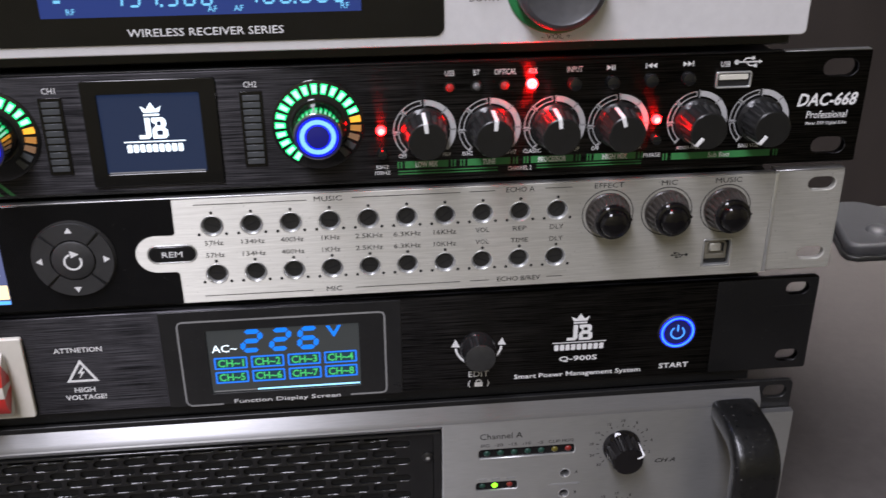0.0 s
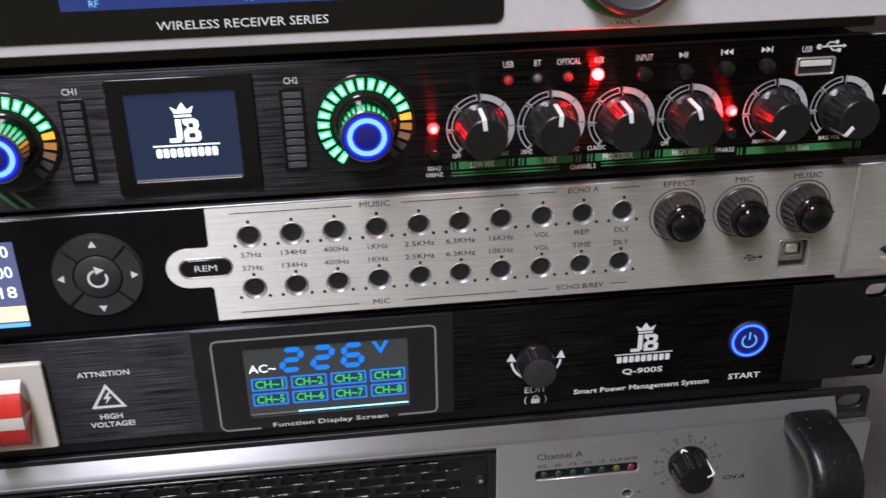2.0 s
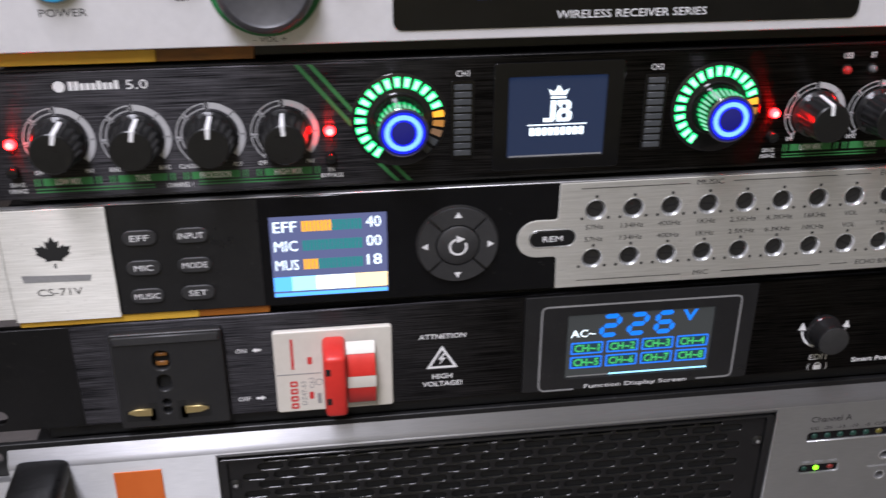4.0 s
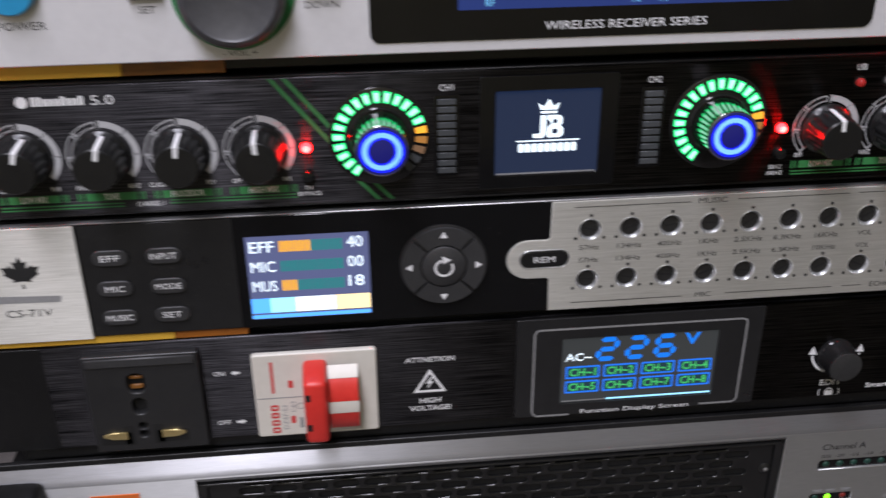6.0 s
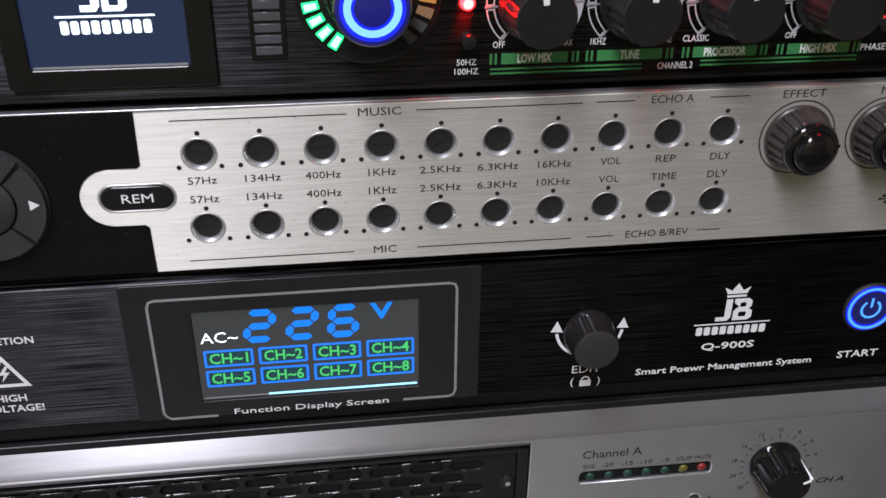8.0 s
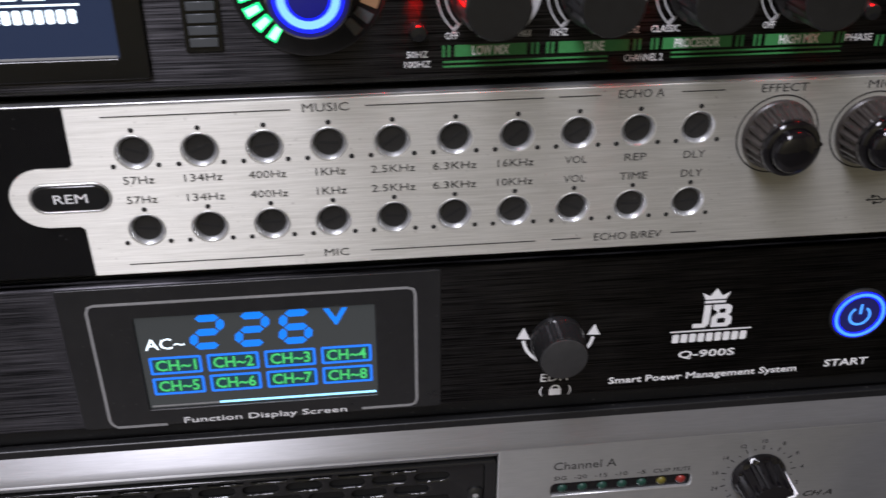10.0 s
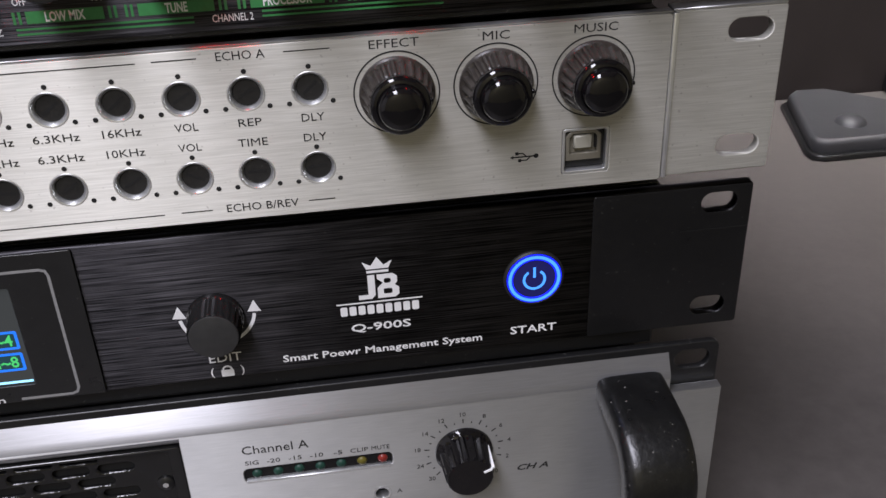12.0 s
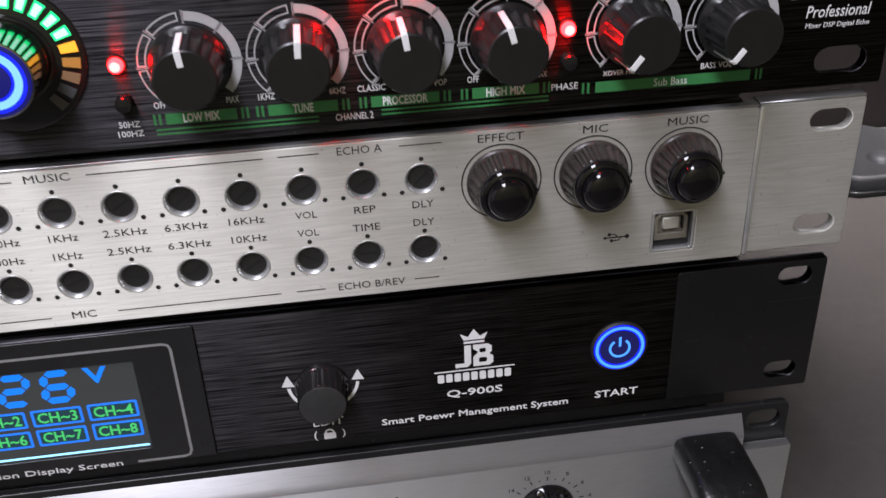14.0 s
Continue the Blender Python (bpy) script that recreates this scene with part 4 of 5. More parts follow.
part("arrow_sign", sector(2.7, 3.5, 60, 345, -0.06, 0, 24), M["ink_white"], pad, (-53.2, -2.9, 175.9))
flat([[(-53.9, 180.6), (-50.6, 179.0), (-53.6, 177.5)]], M["ink_white"], pad, -2.9, name="arrow_sign")

# colour display
disp = part("screen", slab(-121.8, -79.4, -0.45, -0.36, 158.0, 190.7), M["slate"], fx, label="lit slate-blue level display")
SY = -0.45
for k, (s, v, share) in enumerate((("EFF", "40", 0.53), ("MIC", "00", 0.0), ("MUS", "18", 0.24))):
    z = 186.6 - 7.7 * k
    words(s, -116.3, z, 4.2, M["white_lit"], disp, SY, width=8.4, name="caption")
    words(v, -84.2, z + 0.6, 4.4, M["white_lit"], disp, SY, width=5.4, name="figure")
    x0, x1 = -110.2, -88.2
    n = 16
    for q in range(n):
        a, b = x0 + (x1 - x0) * q / n, x0 + (x1 - x0) * (q + 1) / n - 0.42
        bar(a, b, z - 2.1, z + 2.1, M["bar_orange"] if (q + 0.5) / n < share else M["teal"], disp, SY, name="level_bar")
for x0, x1, m in ((-121.6, -115.0, "bar_sky"), (-115.0, -106.0, "bar_blue"), (-106.0, -92.0, "bar_white"), (-92.0, -79.6, "bar_yellow")):
    bar(x0, x1, 160.4, 166.3, M[m], disp, SY, name="banner")
bar(-121.6, -79.6, 158.2, 159.6, M["bar_sky"], disp, SY, name="banner")

# keys left of the display
for x, z, s in ((-167.2, 185.7, "EFF"), (-149.4, 185.7, "INPUT"), (-167.2, 173.8, "MIC"), (-149.2, 173.9, "MODE"), (-167.2, 162.3, "MUSIC"), (-149.2, 162.5, "SET")):
    k = part("key", plate([rounded(x - 6.0, x + 6.0, z - 3.0, z + 3.0, 2.9)], -1.3, -0.35, 0.4), M["rubber_key"], fx, label="grey oval rubber key")
    words(s, x, z, 2.3, M["ink_white"], k, -1.3, width=min(len(s) * 2.2, 9.0))

# maker's badge: a leaf and plain bands
leaf = [(0, 6), (1.3, 3.4), (2.6, 4.2), (2.1, 1.0), (4.0, 2.6), (4.4, 1.6), (6.6, 1.8), (5.6, -0.4), (6.2, -1.2), (2.9, -3.4), (3.2, -4.4), (0.3, -4.0)]
leaf = leaf + [(-x, z) for x, z in leaf[::-1]][:-1]
flat([[(-197.3 + x * 0.95, 182.4 + z * 0.95) for x, z in leaf]], M["ink_black"], badge, -0.8, name="emblem")
bar(-197.7, -197.0, 175.6, 177.4, M["ink_black"], badge, -0.8, name="emblem")
flat([[(-209.6, 173.2), (-209.2, 170.3), (-186.2, 169.9), (-185.6, 172.3)]], M["ink_grey"], badge, -0.8, name="emblem")
words("CS-71V", -197.4, 166.0, 2.9, M["ink_black"], badge, -0.8, width=15.6)

# ---- power sequencer ----
ps = thing("power_sequencer", (2.3, 100, 106.5), "black power sequencer with breaker, socket and lit voltage display", "power unit", "units of the stack")
chassis(ps, -213, 222, 99.6, 149.5, 210, feet=2.7)
ears = [slot(x, z, 10.0, 6.0) for x in (-230.4, 236.0) for z in (113.2, 145.9)]
front = part("front_panel", plate([rounded(-239.0, 245.2, 106.5, 151.0, 1.2)] + ears, 0, 3.2, 0.4), M["black_brushed"], ps)
for ex0, ex1 in ((201.5, 244.9), (-238.7, -197.4)):
    part("end_plate", plate([rounded(ex0, ex1, 106.8, 150.7, 0.9)] + [e for e in ears if ex0 < e[0][0] < ex1], -0.3, -0.01, 0.1), M["black_satin"], ps, label="smooth satin black end of the front")
part("ear_step", slab(226.0, 244.8, -0.42, -0.28, 137.6, 138.0), M["steel_black"], ps)
cover = part("display_cover", plate([rounded(-26.0, 69.4, 106.8, 150.8, 0.6), rounded(-8.4, 52.4, 112.0, 141.6, 0.5)], -0.9, -0.02, 0.15), M["sheen_film"], ps, label="satin black display cover")
loop = [(-4.5, 106.9), (-17.4, 106.9), (-18.7, 108.0), (-19.2, 109.2), (-19.2, 144.0), (-18.6, 145.6), (-17.2, 146.1), (60.8, 146.1), (62.3, 145.6), (62.8, 144.2), (62.8, 109.6), (62.2, 108.2), (60.8, 107.7), (47.8, 107.7)]
part("printed_frame", ribbon(loop, 0.75, -0.9), M["ink_grey"], cover)
words("Function Display Screen", 21.8, 107.6, 2.5, M["ink_white"], cover, -0.9, width=43.5)
lcd = part("screen", slab(-8.3, 52.3, -0.2, 0.3, 112.1, 141.5), M["lcd_grey"], ps, label="lit voltage and channel display")
LY = -0.2
for c, x in (("2", 4.2), ("2", 15.6), ("6", 26.8)):
    part("figure", digit(c, 9.0, 11.0, 2.4, 0.1), M["blue_lit"], lcd, (x, LY, 130.2), "blue seven-segment figure")
words("V", 42.2, 138.2, 5.2, M["blue_lit"], lcd, LY, width=6.2, bold=0.03, name="figure")
words("AC~", -1.8, 132.8, 3.4, M["white_lit"], lcd, LY, width=10.0, name="caption")
for k in range(8):
    x, z = -6.5 + 14.75 * (k % 4), 123.1 - 6.7 * (k // 4)
    box = part("channel_box", plate([rounded(x, x + 13.3, z, z + 5.6, 0.5), rounded(x + 0.7, x + 12.6, z + 0.7, z + 4.9, 0.3)], LY - 0.06, LY), M["box_line"], lcd, label="blue outlined channel box")
    part("box_ground", slab(x + 0.5, x + 12.8, LY - 0.03, LY, z + 0.5, z + 5.1), M["ch_box"], lcd)
    words("CH~%d" % (k + 1), x + 6.65, z + 2.8, 3.5, M["ch_green"], lcd, LY - 0.03, width=10.4, bold=0.015, name="caption")
bar(-7.6, 10.0, 112.5, 112.95, M["ink_grey"], lcd, LY, name="lower_edge")
bar(10.0, 51.8, 112.5, 113.15, M["bar_blue"], lcd, LY, name="lower_edge")

knob = part("edit_knob", lathe([(7.4, -0.1), (7.4, -1.4), (7.1, -1.9), (7.0, -2.2), (6.8, -8.6), (6.4, -9.3), (0.001, -9.4)], 0, 24, 0.25, (3, 4)), M["gloss_black"], ps, (101.0, 0, 126.4), "ribbed glossy black push knob")
part("cap", lathe([(6.3, -9.2), (6.2, -9.6), (5.9, -9.7), (0.001, -9.7)], 40), M["cap_grey"], knob, (101.0, 0, 126.4), "dark grey turned end")
for a0, a1 in ((200, 262), (98, 160)):
    part("turn_arrow", sector(9.2, 10.1, a0, a1, -0.06, 0, 12), M["ink_white"], front, (101.4, 0, 127.6))
flat([[(90.0, 127.0), (91.8, 130.6), (93.6, 126.7)]], M["ink_white"], front, name="turn_arrow")
flat([[(109.3, 127.0), (111.2, 130.4), (112.8, 126.8)]], M["ink_white"], front, name="turn_arrow")
words("EDIT", 101.6, 113.2, 2.7, M["ink_white"], front, 0, width=8.6)
flat([rounded(99.9, 103.3, 106.9, 109.1, 0.3)], M["ink_white"], front, name="lock_sign")
part("lock_sign", sector(0.9, 1.4, -90, 90, -0.06, 0, 10), M["ink_white"], front, (101.6, 0, 109.1))
words("(", 97.6, 108.4, 3.4, M["ink_white"], front)
words(")", 105.6, 108.4, 3.4, M["ink_white"], front)
brand_mark(144.0, 130.8, 23.0, M["ink_white"], front)
words("Q-900S", 143.9, 117.8, 2.9, M["ink_white"], front, 0, width=16.2, bold=0.015)
words("Smart Poewr Management System", 144.1, 110.2, 2.9, M["ink_white"], front, 0, width=54.8, bold=0.012)
words("START", 186.0, 111.5, 2.5, M["ink_white"], front, 0, width=13.0, bold=0.012)
start = part("start_button", lathe([(8.3, 0), (8.3, -0.7), (7.8, -1.1), (7.5, -0.9)], 48), M["matt_plastic"], ps, (185.8, 0, 128.4), "round lit start button")
part("glow_ring", lathe([(7.6, -0.7), (7.4, -1.2), (5.9, -1.2), (5.8, -0.8)], 48), M["blue_led"], start, (185.8, 0, 128.4), "lit blue ring")
part("inner_light", lathe([(7.15, -1.15), (7.1, -1.27), (6.3, -1.27), (6.25, -1.15)], 48), M["blue_soft"], start, (185.8, 0, 128.4), "pale blue light inside the ring")
part("cap", lathe([(6.0, -0.5), (5.9, -1.0), (0.001, -1.1)], 40), M["blue_dark"], start, (185.8, 0, 128.4))
part("power_sign", joined(sector(2.5, 3.2, 35, 325, -0.06, 0, 24), slab(-0.35, 0.35, -0.06, 0, 0.6, 3.8)), M["blue_soft"], start, (185.8, -1.1, 128.2))

words("ATTNETION", -58.6, 136.0, 2.2, M["ink_white"], front, 0, width=18.5, bold=0.01)
words("HIGH", -58.6, 117.4, 2.3, M["ink_white"], front, 0, width=8.0, bold=0.012)
words("VOLTAGE!", -58.6, 113.9, 2.3, M["ink_white"], front, 0, width=16.0, bold=0.012)
flat([[(-65.0, 121.2), (-52.4, 121.2), (-58.7, 131.6)], [(-63.2, 122.2), (-54.2, 122.2), (-58.7, 129.7)]], M["ink_white"], front, name="warning_sign")
flat([[(-58.2, 128.0), (-60.2, 125.2), (-58.9, 125.2), (-59.8, 122.8), (-57.3, 126.0), (-58.6, 126.0), (-57.4, 128.0)]], M["ink_white"], front, name="warning_sign")
for s, x, z, d in (("ON", -136.2, 135.4, 1), ("OFF", -136.6, 113.4, 1)):
    words(s, x, z, 1.9, M["ink_white"], front, 0)
    flat([[(x + 4.2, z), (x + 5.6, z + 1.1), (x + 5.6, z + 0.5), (x + 7.4, z + 0.5), (x + 7.4, z - 0.5), (x + 5.6, z - 0.5), (x + 5.6, z - 1.1)]] if s == "ON" else [[(x + 8.2, z), (x + 6.6, z + 1.1), (x + 6.6, z + 0.5), (x + 4.6, z + 0.5), (x + 4.6, z - 0.5), (x + 6.6, z - 0.5), (x + 6.6, z - 1.1)]], M["ink_white"], front, name="arrow_sign")

# wall-type socket
pin = [rounded(-168.6, -162.2, 131.8, 140.2, 2.8), rounded(-168.0, -162.8, 122.4, 129.6, 2.4), circle(-165.4, 117.2, 1.6, 16), circle(-165.5, 113.6, 1.6, 16), rounded(-181.2, -170.0, 109.4, 114.8, 0.6), rounded(-160.6, -149.2, 109.6, 115.0, 0.6), rounded(-172.4, -168.8, 108.8, 117.6, 0.5), rounded(-161.9, -158.2, 109.0, 117.8, 0.5)]
sock = part("power_socket", plate([rounded(-183.2, -142.4, 106.4, 148.0, 0.8)] + pin[:4], -3.8, 0, 0.5), M["socket_grey"], ps, label="matt black universal power socket")
# top chamfer of the socket, the light it catches put into a lighter grey
part("lit_top_band", slab(-182.0, -143.6, -4.5, -3.6, 143.6, 147.2, 0.4), M["rubber_key"], sock)
# dark sheet close behind the cut holes, in place of their shade
part("hole_back", slab(-169, -162, -0.6, -0.2, 111, 141), M["hole_shade"], sock, label="dark sheet for the shade inside the holes")
# these pin holes are not cut: dark plates paint the shade inside them
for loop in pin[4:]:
    flat([loop], M["hole_shade"], sock, -3.82, name="pin_hole_shade")
for x, d in ((-175.4, -1), (-154.8, 1)):
    tip = [(x - 4.0 * d, 112.0), (x - 4.0 * d, 115.2), (x + 1.6 * d, 115.2), (x + 4.6 * d, 114.2), (x + 4.6 * d, 113.4), (x + 1.6 * d, 112.2)]
    part("contact", plate([tip[::d]], -4.7, -3.86, 0.2), M["brass"], sock, label="brass contact")
for z0, z1 in ((133.0, 135.0), (137.2, 138.6)):
    part("contact", slab(-167.6, -163.2, -2.6, -1.8, z0, z1, 0.3), M["rust"], sock, label="brown contact deep in its hole")

# circuit breaker
brk = part("circuit_breaker", plate([rounded(-124.0, -78.6, 107.3, 143.8, 1.2)], -2.5, 0, 0.5), M["breaker_white"], ps, label="white circuit breaker with red handle")
BY = -2.5
part("split_line", slab(-123.2, -106.6, BY - 0.08, BY, 124.6, 125.0), M["ink_grey"], brk)
bar(-117.6, -116.5, 127.0, 140.6, M["ink_red"], brk, BY)
for z in (130.6, 114.6):
    flat([rounded(-111.4, -109.6, z - 1.7, z + 1.7, 0.7)], M["ink_red"], brk, BY, name="peephole")
for k in range(4):
    flat([rounded(-118.6, -115.6, 108.8 + 3.4 * k, 111.4 + 3.4 * k, 0.6), rounded(-117.7, -116.3, 109.6 + 3.4 * k, 110.6 + 3.4 * k, 0.3)], M["ink_red"], brk, BY, name="emblem")
words("DZ47-63", -113.4, 115.8, 1.9, M["ink_grey"], brk, BY, width=11.0, turn=90)
words("C63", -110.2, 120.4, 1.9, M["ink_grey"], brk, BY, width=4.8, turn=90)
part("mark", sector(1.2, 1.5, 0, 360, -0.06, 0, 20), M["ink_grey"], brk, (-107.4, BY, 120.6))
bar(-108.2, -106.8, 110.6, 115.4, M["ink_grey"], brk, BY)


def drum(x0, x1, a0, a1, r, material, name):
    """A piece of the toggle's drum, about an axis along x."""
    bm = bmesh.new()
    rows = []
    n = 10
    for i in range(n + 1):
        a = radians(a0 + (a1 - a0) * i / n)
        rows.append([bm.verts.new((x, BY + 2.4 - r * math.cos(a), 124.8 + r * 1.4 * math.sin(a))) for x in (x0, x1)])
    inner = [[bm.verts.new((x, BY + 2, 124.8)) for x in (x0, x1)]]
    for one, two in zip(rows, rows[1:]):
        bm.faces.new((one[0], one[1], two[1], two[0]))
    c = inner[0]
    bm.faces.new([r_[0] for r_ in rows] + [c[0]])
    bm.faces.new([r_[1] for r_ in rows] + [c[1]])
    bmesh.ops.recalc_face_normals(bm, faces=bm.faces)
    return part(name, bm, M[material], brk)


drum(-96.5, -85.6, 44, 66, 11.4, "breaker_white", "drum_band")
drum(-96.5, -85.8, 10, 44, 11.2, "breaker_red", "drum_band")
drum(-96.5, -85.6, -8, 10, 11.4, "breaker_white", "drum_band")
drum(-96.5, -85.8, -46, -8, 11.2, "breaker_red", "drum_band")
drum(-96.5, -85.6, -66, -46, 11.4, "breaker_white", "drum_band")
toggle = slab(-105.6, -96.6, -16.5, BY + 0.5, 112.6, 141.2, 2.0, 3)
for v in toggle.verts:
    if v.co.y < -10:
        v.co.z = 127 + (v.co.z - 127) * 0.94 - 0.6
        v.co.x = -101 + (v.co.x + 101) * 0.93
handle = part("handle", toggle, M["breaker_red"], brk, label="red breaker handle in its upper position")
# recesses are dark plates on the grip, their shade put into the colour
for z in (120.5, 133.5):
    part("recess", slab(-104.6, -102.8, -16.6, -16.3, z - 1.4, z + 1.4), M["hole_shade"], handle)

# ---- power amplifier ----
pa = thing("power_amplifier", (-0.5, 150, 9), "silver power amplifier with black grille and black handles", "amplifier", "units of the stack")
chassis(pa, -220, 219, 9.5, 96.0, 330, feet=9.5)
EY = -3.8
ears = [slot(x, z, 10.6, 6.4) for x in (-236.0, 233.6) for z in (94.4, 18.0)]
part("ear_plate", plate([rounded(-243.0, 241.6, 9.0, 100.2, 2.5)] + ears, 0.0, 2.4, 0.4), M["steel_black"], pa, label="black steel mounting plate with slots")
grille_hole = [(-149.6, 16.5), (85.6, 16.5), (85.6, 90.0), (-149.6, 90.0)]
outline = [(-243.0, 9.2), (242.0, 9.2), (242.0, 85.8), (226.2, 85.8), (226.2, 91.0), (-228.4, 91.0), (-228.4, 85.8), (-243.0, 85.8)]
led_slot = rounded(101.6, 144.0, 71.4, 76.4, 1.6)
mode_slot = rounded(100.6, 119.0, 54.2, 58.6, 1.4)
switch_holes = [circle(140.2, z, 2.0, 18) for z in (60.8, 49.6)]
front = part("front_panel", plate([outline, grille_hole, led_slot, mode_slot] + switch_holes, EY, -0.05, 0.3), M["amp_silver"], pa, label="brushed grey aluminium front")
bm = bmesh.new()
ends = []
for x in (-228.4, 226.2):
    ends.append([bm.verts.new((x, y, z)) for y, z in ((EY + 0.1, 90.9), (EY + 0.3, 92.0), (EY + 1.0, 93.3), (0.3, 98.2), (2.6, 98.2), (2.6, 90.9))])
for k in range(6):
    bm.faces.new((ends[0][k], ends[0][(k + 1) % 6], ends[1][(k + 1) % 6], ends[1][k]))
bm.faces.new(ends[0])
bm.faces.new(ends[1])
bmesh.ops.recalc_face_normals(bm, faces=bm.faces)
part("top_chamfer", bm, M["amp_chamfer"], pa, label="bevelled top edge of the front, its aluminium darkened against the light")

# grille of staggered slots in a recessed black frame
part("grille_frame", plate([rounded(-149.4, 85.4, 16.7, 86.9, 1.0), rounded(-146.0, 82.0, 19.5, 85.8, 1.0)], EY + 0.6, 0.0, 0.4), M["gloss_black"], pa)
bm = bmesh.new()
ends = []
for x in (-149.5, 85.5):
    ends.append([bm.verts.new((x, y, z)) for y, z in ((EY + 0.15, 89.75), (EY + 0.35, 89.2), (EY + 0.85, 88.4), (EY + 1.6, 87.7), (EY + 2.6, 87.2), (-0.1, 86.95), (-0.1, 89.75))])
for k in range(7):
    bm.faces.new((ends[0][k], ends[0][(k + 1) % 7], ends[1][(k + 1) % 7], ends[1][k]))
bm.faces.new(ends[0])
bm.faces.new(ends[1])
bmesh.ops.recalc_face_normals(bm, faces=bm.faces)
part("rolled_edge", bm, M["amp_chamfer"], pa, label="rolled edge of the front over the grille")
slots = []
for r in range(14):
    z = 80.9 - r * 4.55
    x = 54.6 - 15 * 12.25 - (6.1 if r % 2 else 0.0)
    while x < 68:
        slots.append(rounded(x - 5.0, x + 5.0, z - 1.55, z + 1.55, 1.5, 3))
        x += 12.25
for k in range(16):
    x = 57.4 - 12.25 * k
    slots.append(rounded(x - 5.0, x + 5.0, 83.7, 84.8, 0.5, 2))
part("grille", plate([rounded(-146.2, 82.2, 19.3, 86.0, 1.0)] + slots, -1.7, -0.1, 0.55), M["grille_black"], pa, label="glossy black perforated steel grille")
# dark sheet behind the slots stands in for the shade inside the amplifier
part("grille_shade", slab(-146, 82, -0.06, -0.01, 19.5, 86.0), M["hole_shade"], pa)
for x in (-143.5, 79.4):
    for z in (73.4, 30.0):
        screw = part("screw", lathe([(2.4, 0), (2.4, -0.6), (1.6, -1.2), (0.001, -1.3)], 20), M["black_plastic"], pa, (x, -1.6, z))
        part("drive_hole", lathe([(0.9, 0), (0.9, -0.08)], 6, caps=True), M["rim"], screw, (x, -2.9, z))

# level lamps
strip = part("level_meter", slab(101.8, 143.8, -3.1, -0.1, 71.6, 76.2), M["acrylic"], pa)
for k, m in enumerate(("meter_green",) * 5 + ("meter_yellow", "meter_red")):
    part("segment", dome(1.5, 1.3), M[m], strip, (105.2 + 6.0 * k, -2.6, 73.9))
part("lower_rim", slab(102.0, 143.6, EY - 0.1, -3.0, 71.2, 71.8, 0.1), M["rim"], strip)
words("Channel A", 111.3, 83.3, 3.0, M["ink_black"], front, EY, width=18.6)
for k, s in enumerate(("SIG", "-20", "-15", "-10", "-5", "CLIP", "MUTE")):
    words(s, 104.2 + 6.1 * k, 78.6, 1.5, M["ink_black"], front, EY, width=len(s) * 1.25 if len(s) < 4 else 5.2)
strip = part("mode_lamps", slab(100.8, 118.8, -3.1, -0.1, 54.4, 58.4), M["acrylic"], pa)
for x, m in ((103.4, "meter_green"), (108.9, "green_dot"), (115.6, "meter_red")):
    part("segment", dome(1.4, 1.2), M[m], strip, (x, -2.6, 56.4))
for x in (103.5, 109.2, 115.8):
    bar(x - 1.9, x + 1.9, 59.8, 60.9, M["ink_grey"], front, EY)
for z in (60.8, 49.6):
    sw = part("recessed_switch", lathe([(2.0, -0.5), (1.2, -0.9), (0.001, -1.0)], 18), M["black_plastic"], pa, (140.2, 0, z))
    part("rim", lathe([(2.0, EY), (2.6, EY - 0.1), (2.6, EY)], 24), M["rim"], sw, (140.2, 0, z))
    words("A" if z > 55 else "B", 145.4, z + 0.3, 1.5, M["ink_black"], front, EY)
bar(133.5, 147.0, 54.4, 55.5, M["ink_grey"], front, EY)

# gain knobs with their printed scales
gain = finish(lathe([(8.4, 0), (8.4, -1.0), (8.0, -1.6), (7.5, -2.2), (6.9, -11.0), (6.4, -11.8), (0.001, -12.0)], 0, 16, 0.7, (3, 4)), "gain_knob", 28)
for kz, s in ((73.6, "CH A"), (34.0, "CH B")):
    knob = part("gain_knob", gain, M["knob_gloss"], pa, (164.9, EY, kz))
    part("pointer", joined(slab(-0.36, 0.36, -11.6, -2.4, 6.7, 7.6, 0.1), slab(-0.36, 0.36, -12.1, -11.4, 4.2, 6.8, 0.1)), M["ink_white"], knob, (164.9, EY, kz), "white pointer line", turn=(0, 68, 0))
    for k in range(21):
        a = -135 + 13.5 * k
        r = radians(a)
        l = 1.5 if k % 2 == 0 else 0.6
        m = sector(10.2, 10.2 + l, a - 0.9, a + 0.9, -0.06, 0, 1)
        part("tick", m, M["ink_black"], front, (164.9, EY, kz))
    for k, t in enumerate(("30", "24", "18", "14", "12", "10", "8", "6", "4", "2", "0")):
        a = radians(-135 + 27 * k)
        words(t, 164.9 + 13.6 * math.sin(a), kz + 13.4 * math.cos(a), 1.5, M["ink_black"], front, EY)
    words(s, 185.6, kz - 9.4, 2.2, M["ink_black"], front, EY, width=9.4, shear=0.3, bold=0.02)

# maker's plate
bar(-189.8, -171.4, 70.0, 85.8, M["badge_orange"], front, EY, name="emblem", thick=0.5)


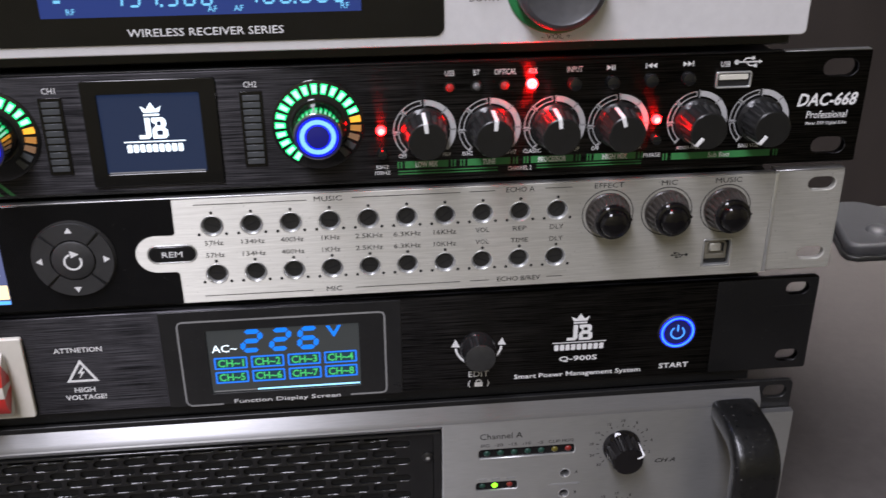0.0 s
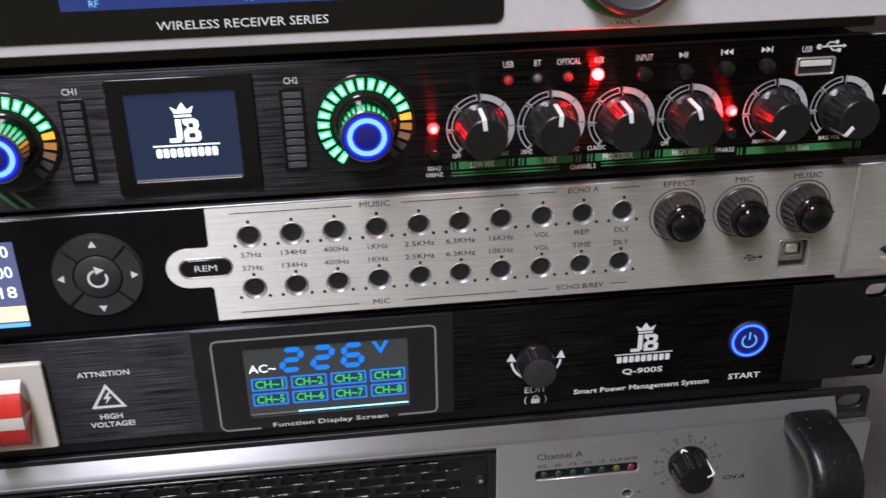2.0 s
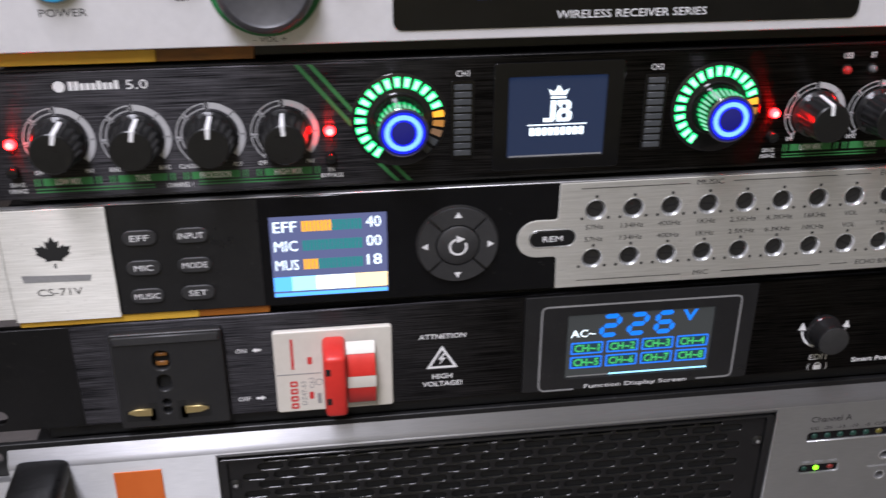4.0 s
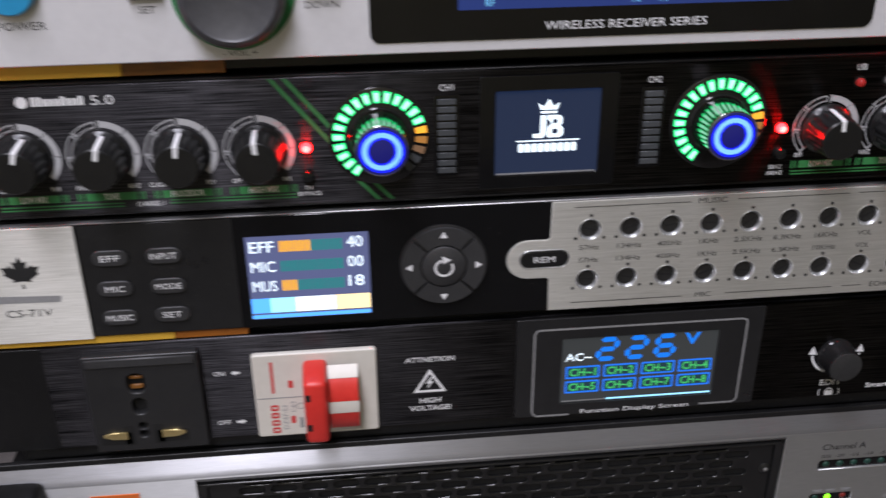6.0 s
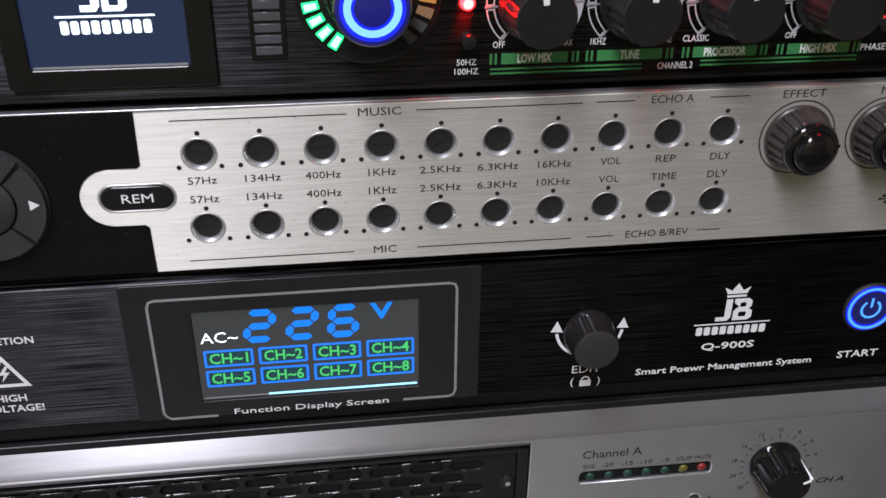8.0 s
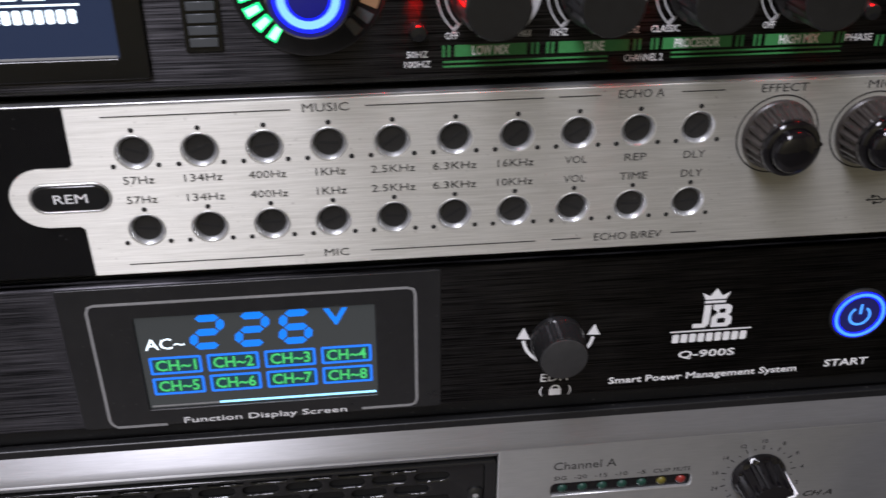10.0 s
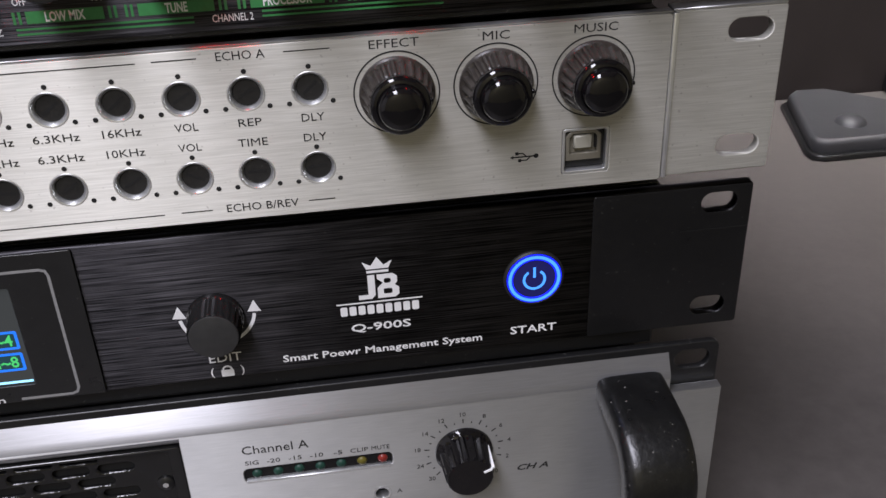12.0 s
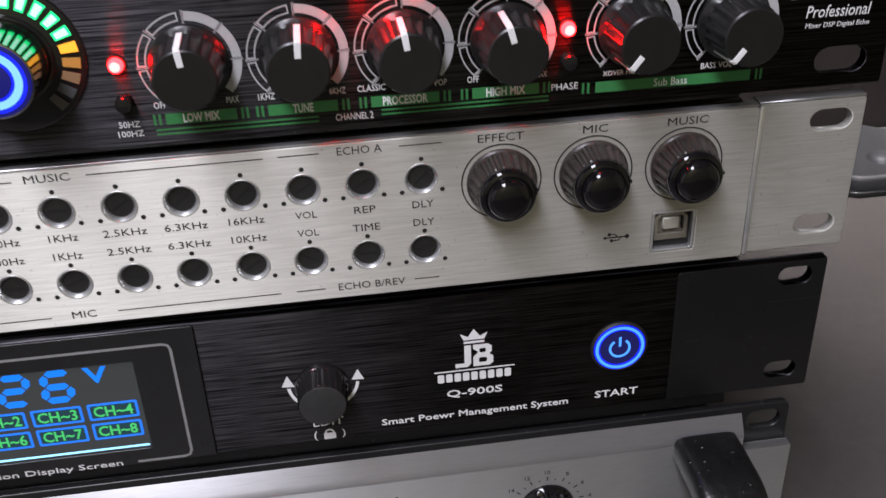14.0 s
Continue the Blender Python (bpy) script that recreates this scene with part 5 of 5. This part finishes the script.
def handle_mesh():
    """A strap bent out from the front and down, swept with a rounded section."""
    path = [(0.0, 89.6), (-8.0, 89.4)]
    for k in range(9):
        a = radians(90 * k / 8)
        path.append((-16.0 - 13.0 * math.sin(a), 89.0 - 13.0 * (1 - math.cos(a))))
    path += [(-29.0, 58.0), (-29.0, 33.0)]
    for k in range(1, 9):
        a = radians(90 * k / 8)
        path.append((-29.0 + 17.0 * (1 - math.cos(a)), 33.0 - 17.0 * math.sin(a)))
    path.append((0.0, 16.0))
    section = [(9.9 * math.copysign(abs(math.cos(t)) ** 0.4, math.cos(t)), 5.0 * math.copysign(abs(math.sin(t)) ** 0.45, math.sin(t))) for t in [2 * math.pi * i / 24 for i in range(24)]]
    bm = bmesh.new()
    rings = []
    for i, (y, z) in enumerate(path):
        a, b = path[max(i - 1, 0)], path[min(i + 1, len(path) - 1)]
        d = Vector((b[0] - a[0], b[1] - a[1])).normalized()
        rings.append([bm.verts.new((u, y - d.y * w, z + d.x * w)) for u, w in section])
    for one, two in zip(rings, rings[1:]):
        for k in range(24):
            bm.faces.new((one[k], one[(k + 1) % 24], two[(k + 1) % 24], two[k]))
    bm.faces.new(rings[0])
    bm.faces.new(rings[-1])
    bmesh.ops.recalc_face_normals(bm, faces=bm.faces)
    return finish(bm, "handle")


grip = handle_mesh()
for x in (213.8, -215.6):
    part("handle", grip, M["handle_black"], pa, (x, EY, 0), "black lacquered rack handle with scuffed edges")

# ---- yellow packing strips between the units ----
for x0, xm, x1, z0, z1, y in ((-214.0, -150.0, -124.0, 151.0, 154.4, 0.9), (-214.0, -154.0, -122.0, 248.0, 252.4, 1.6)):
    strip = thing("packing_strip", ((x0 + x1) / 2, 20, z0), "thin yellow and amber packing strip between two units", "packing strip", "packing strips")
    part("strip", slab(x0, xm, y, 3.1, z0, z1, 0.3), M["shim"], strip)
    part("strip_end", slab(xm, x1, y + 0.2, 3.1, z0, z1, 0.3), M["amber"] if z0 < 200 else M["rust"], strip, label="amber end of the strip" if z0 < 200 else "dark rusty end of the strip")
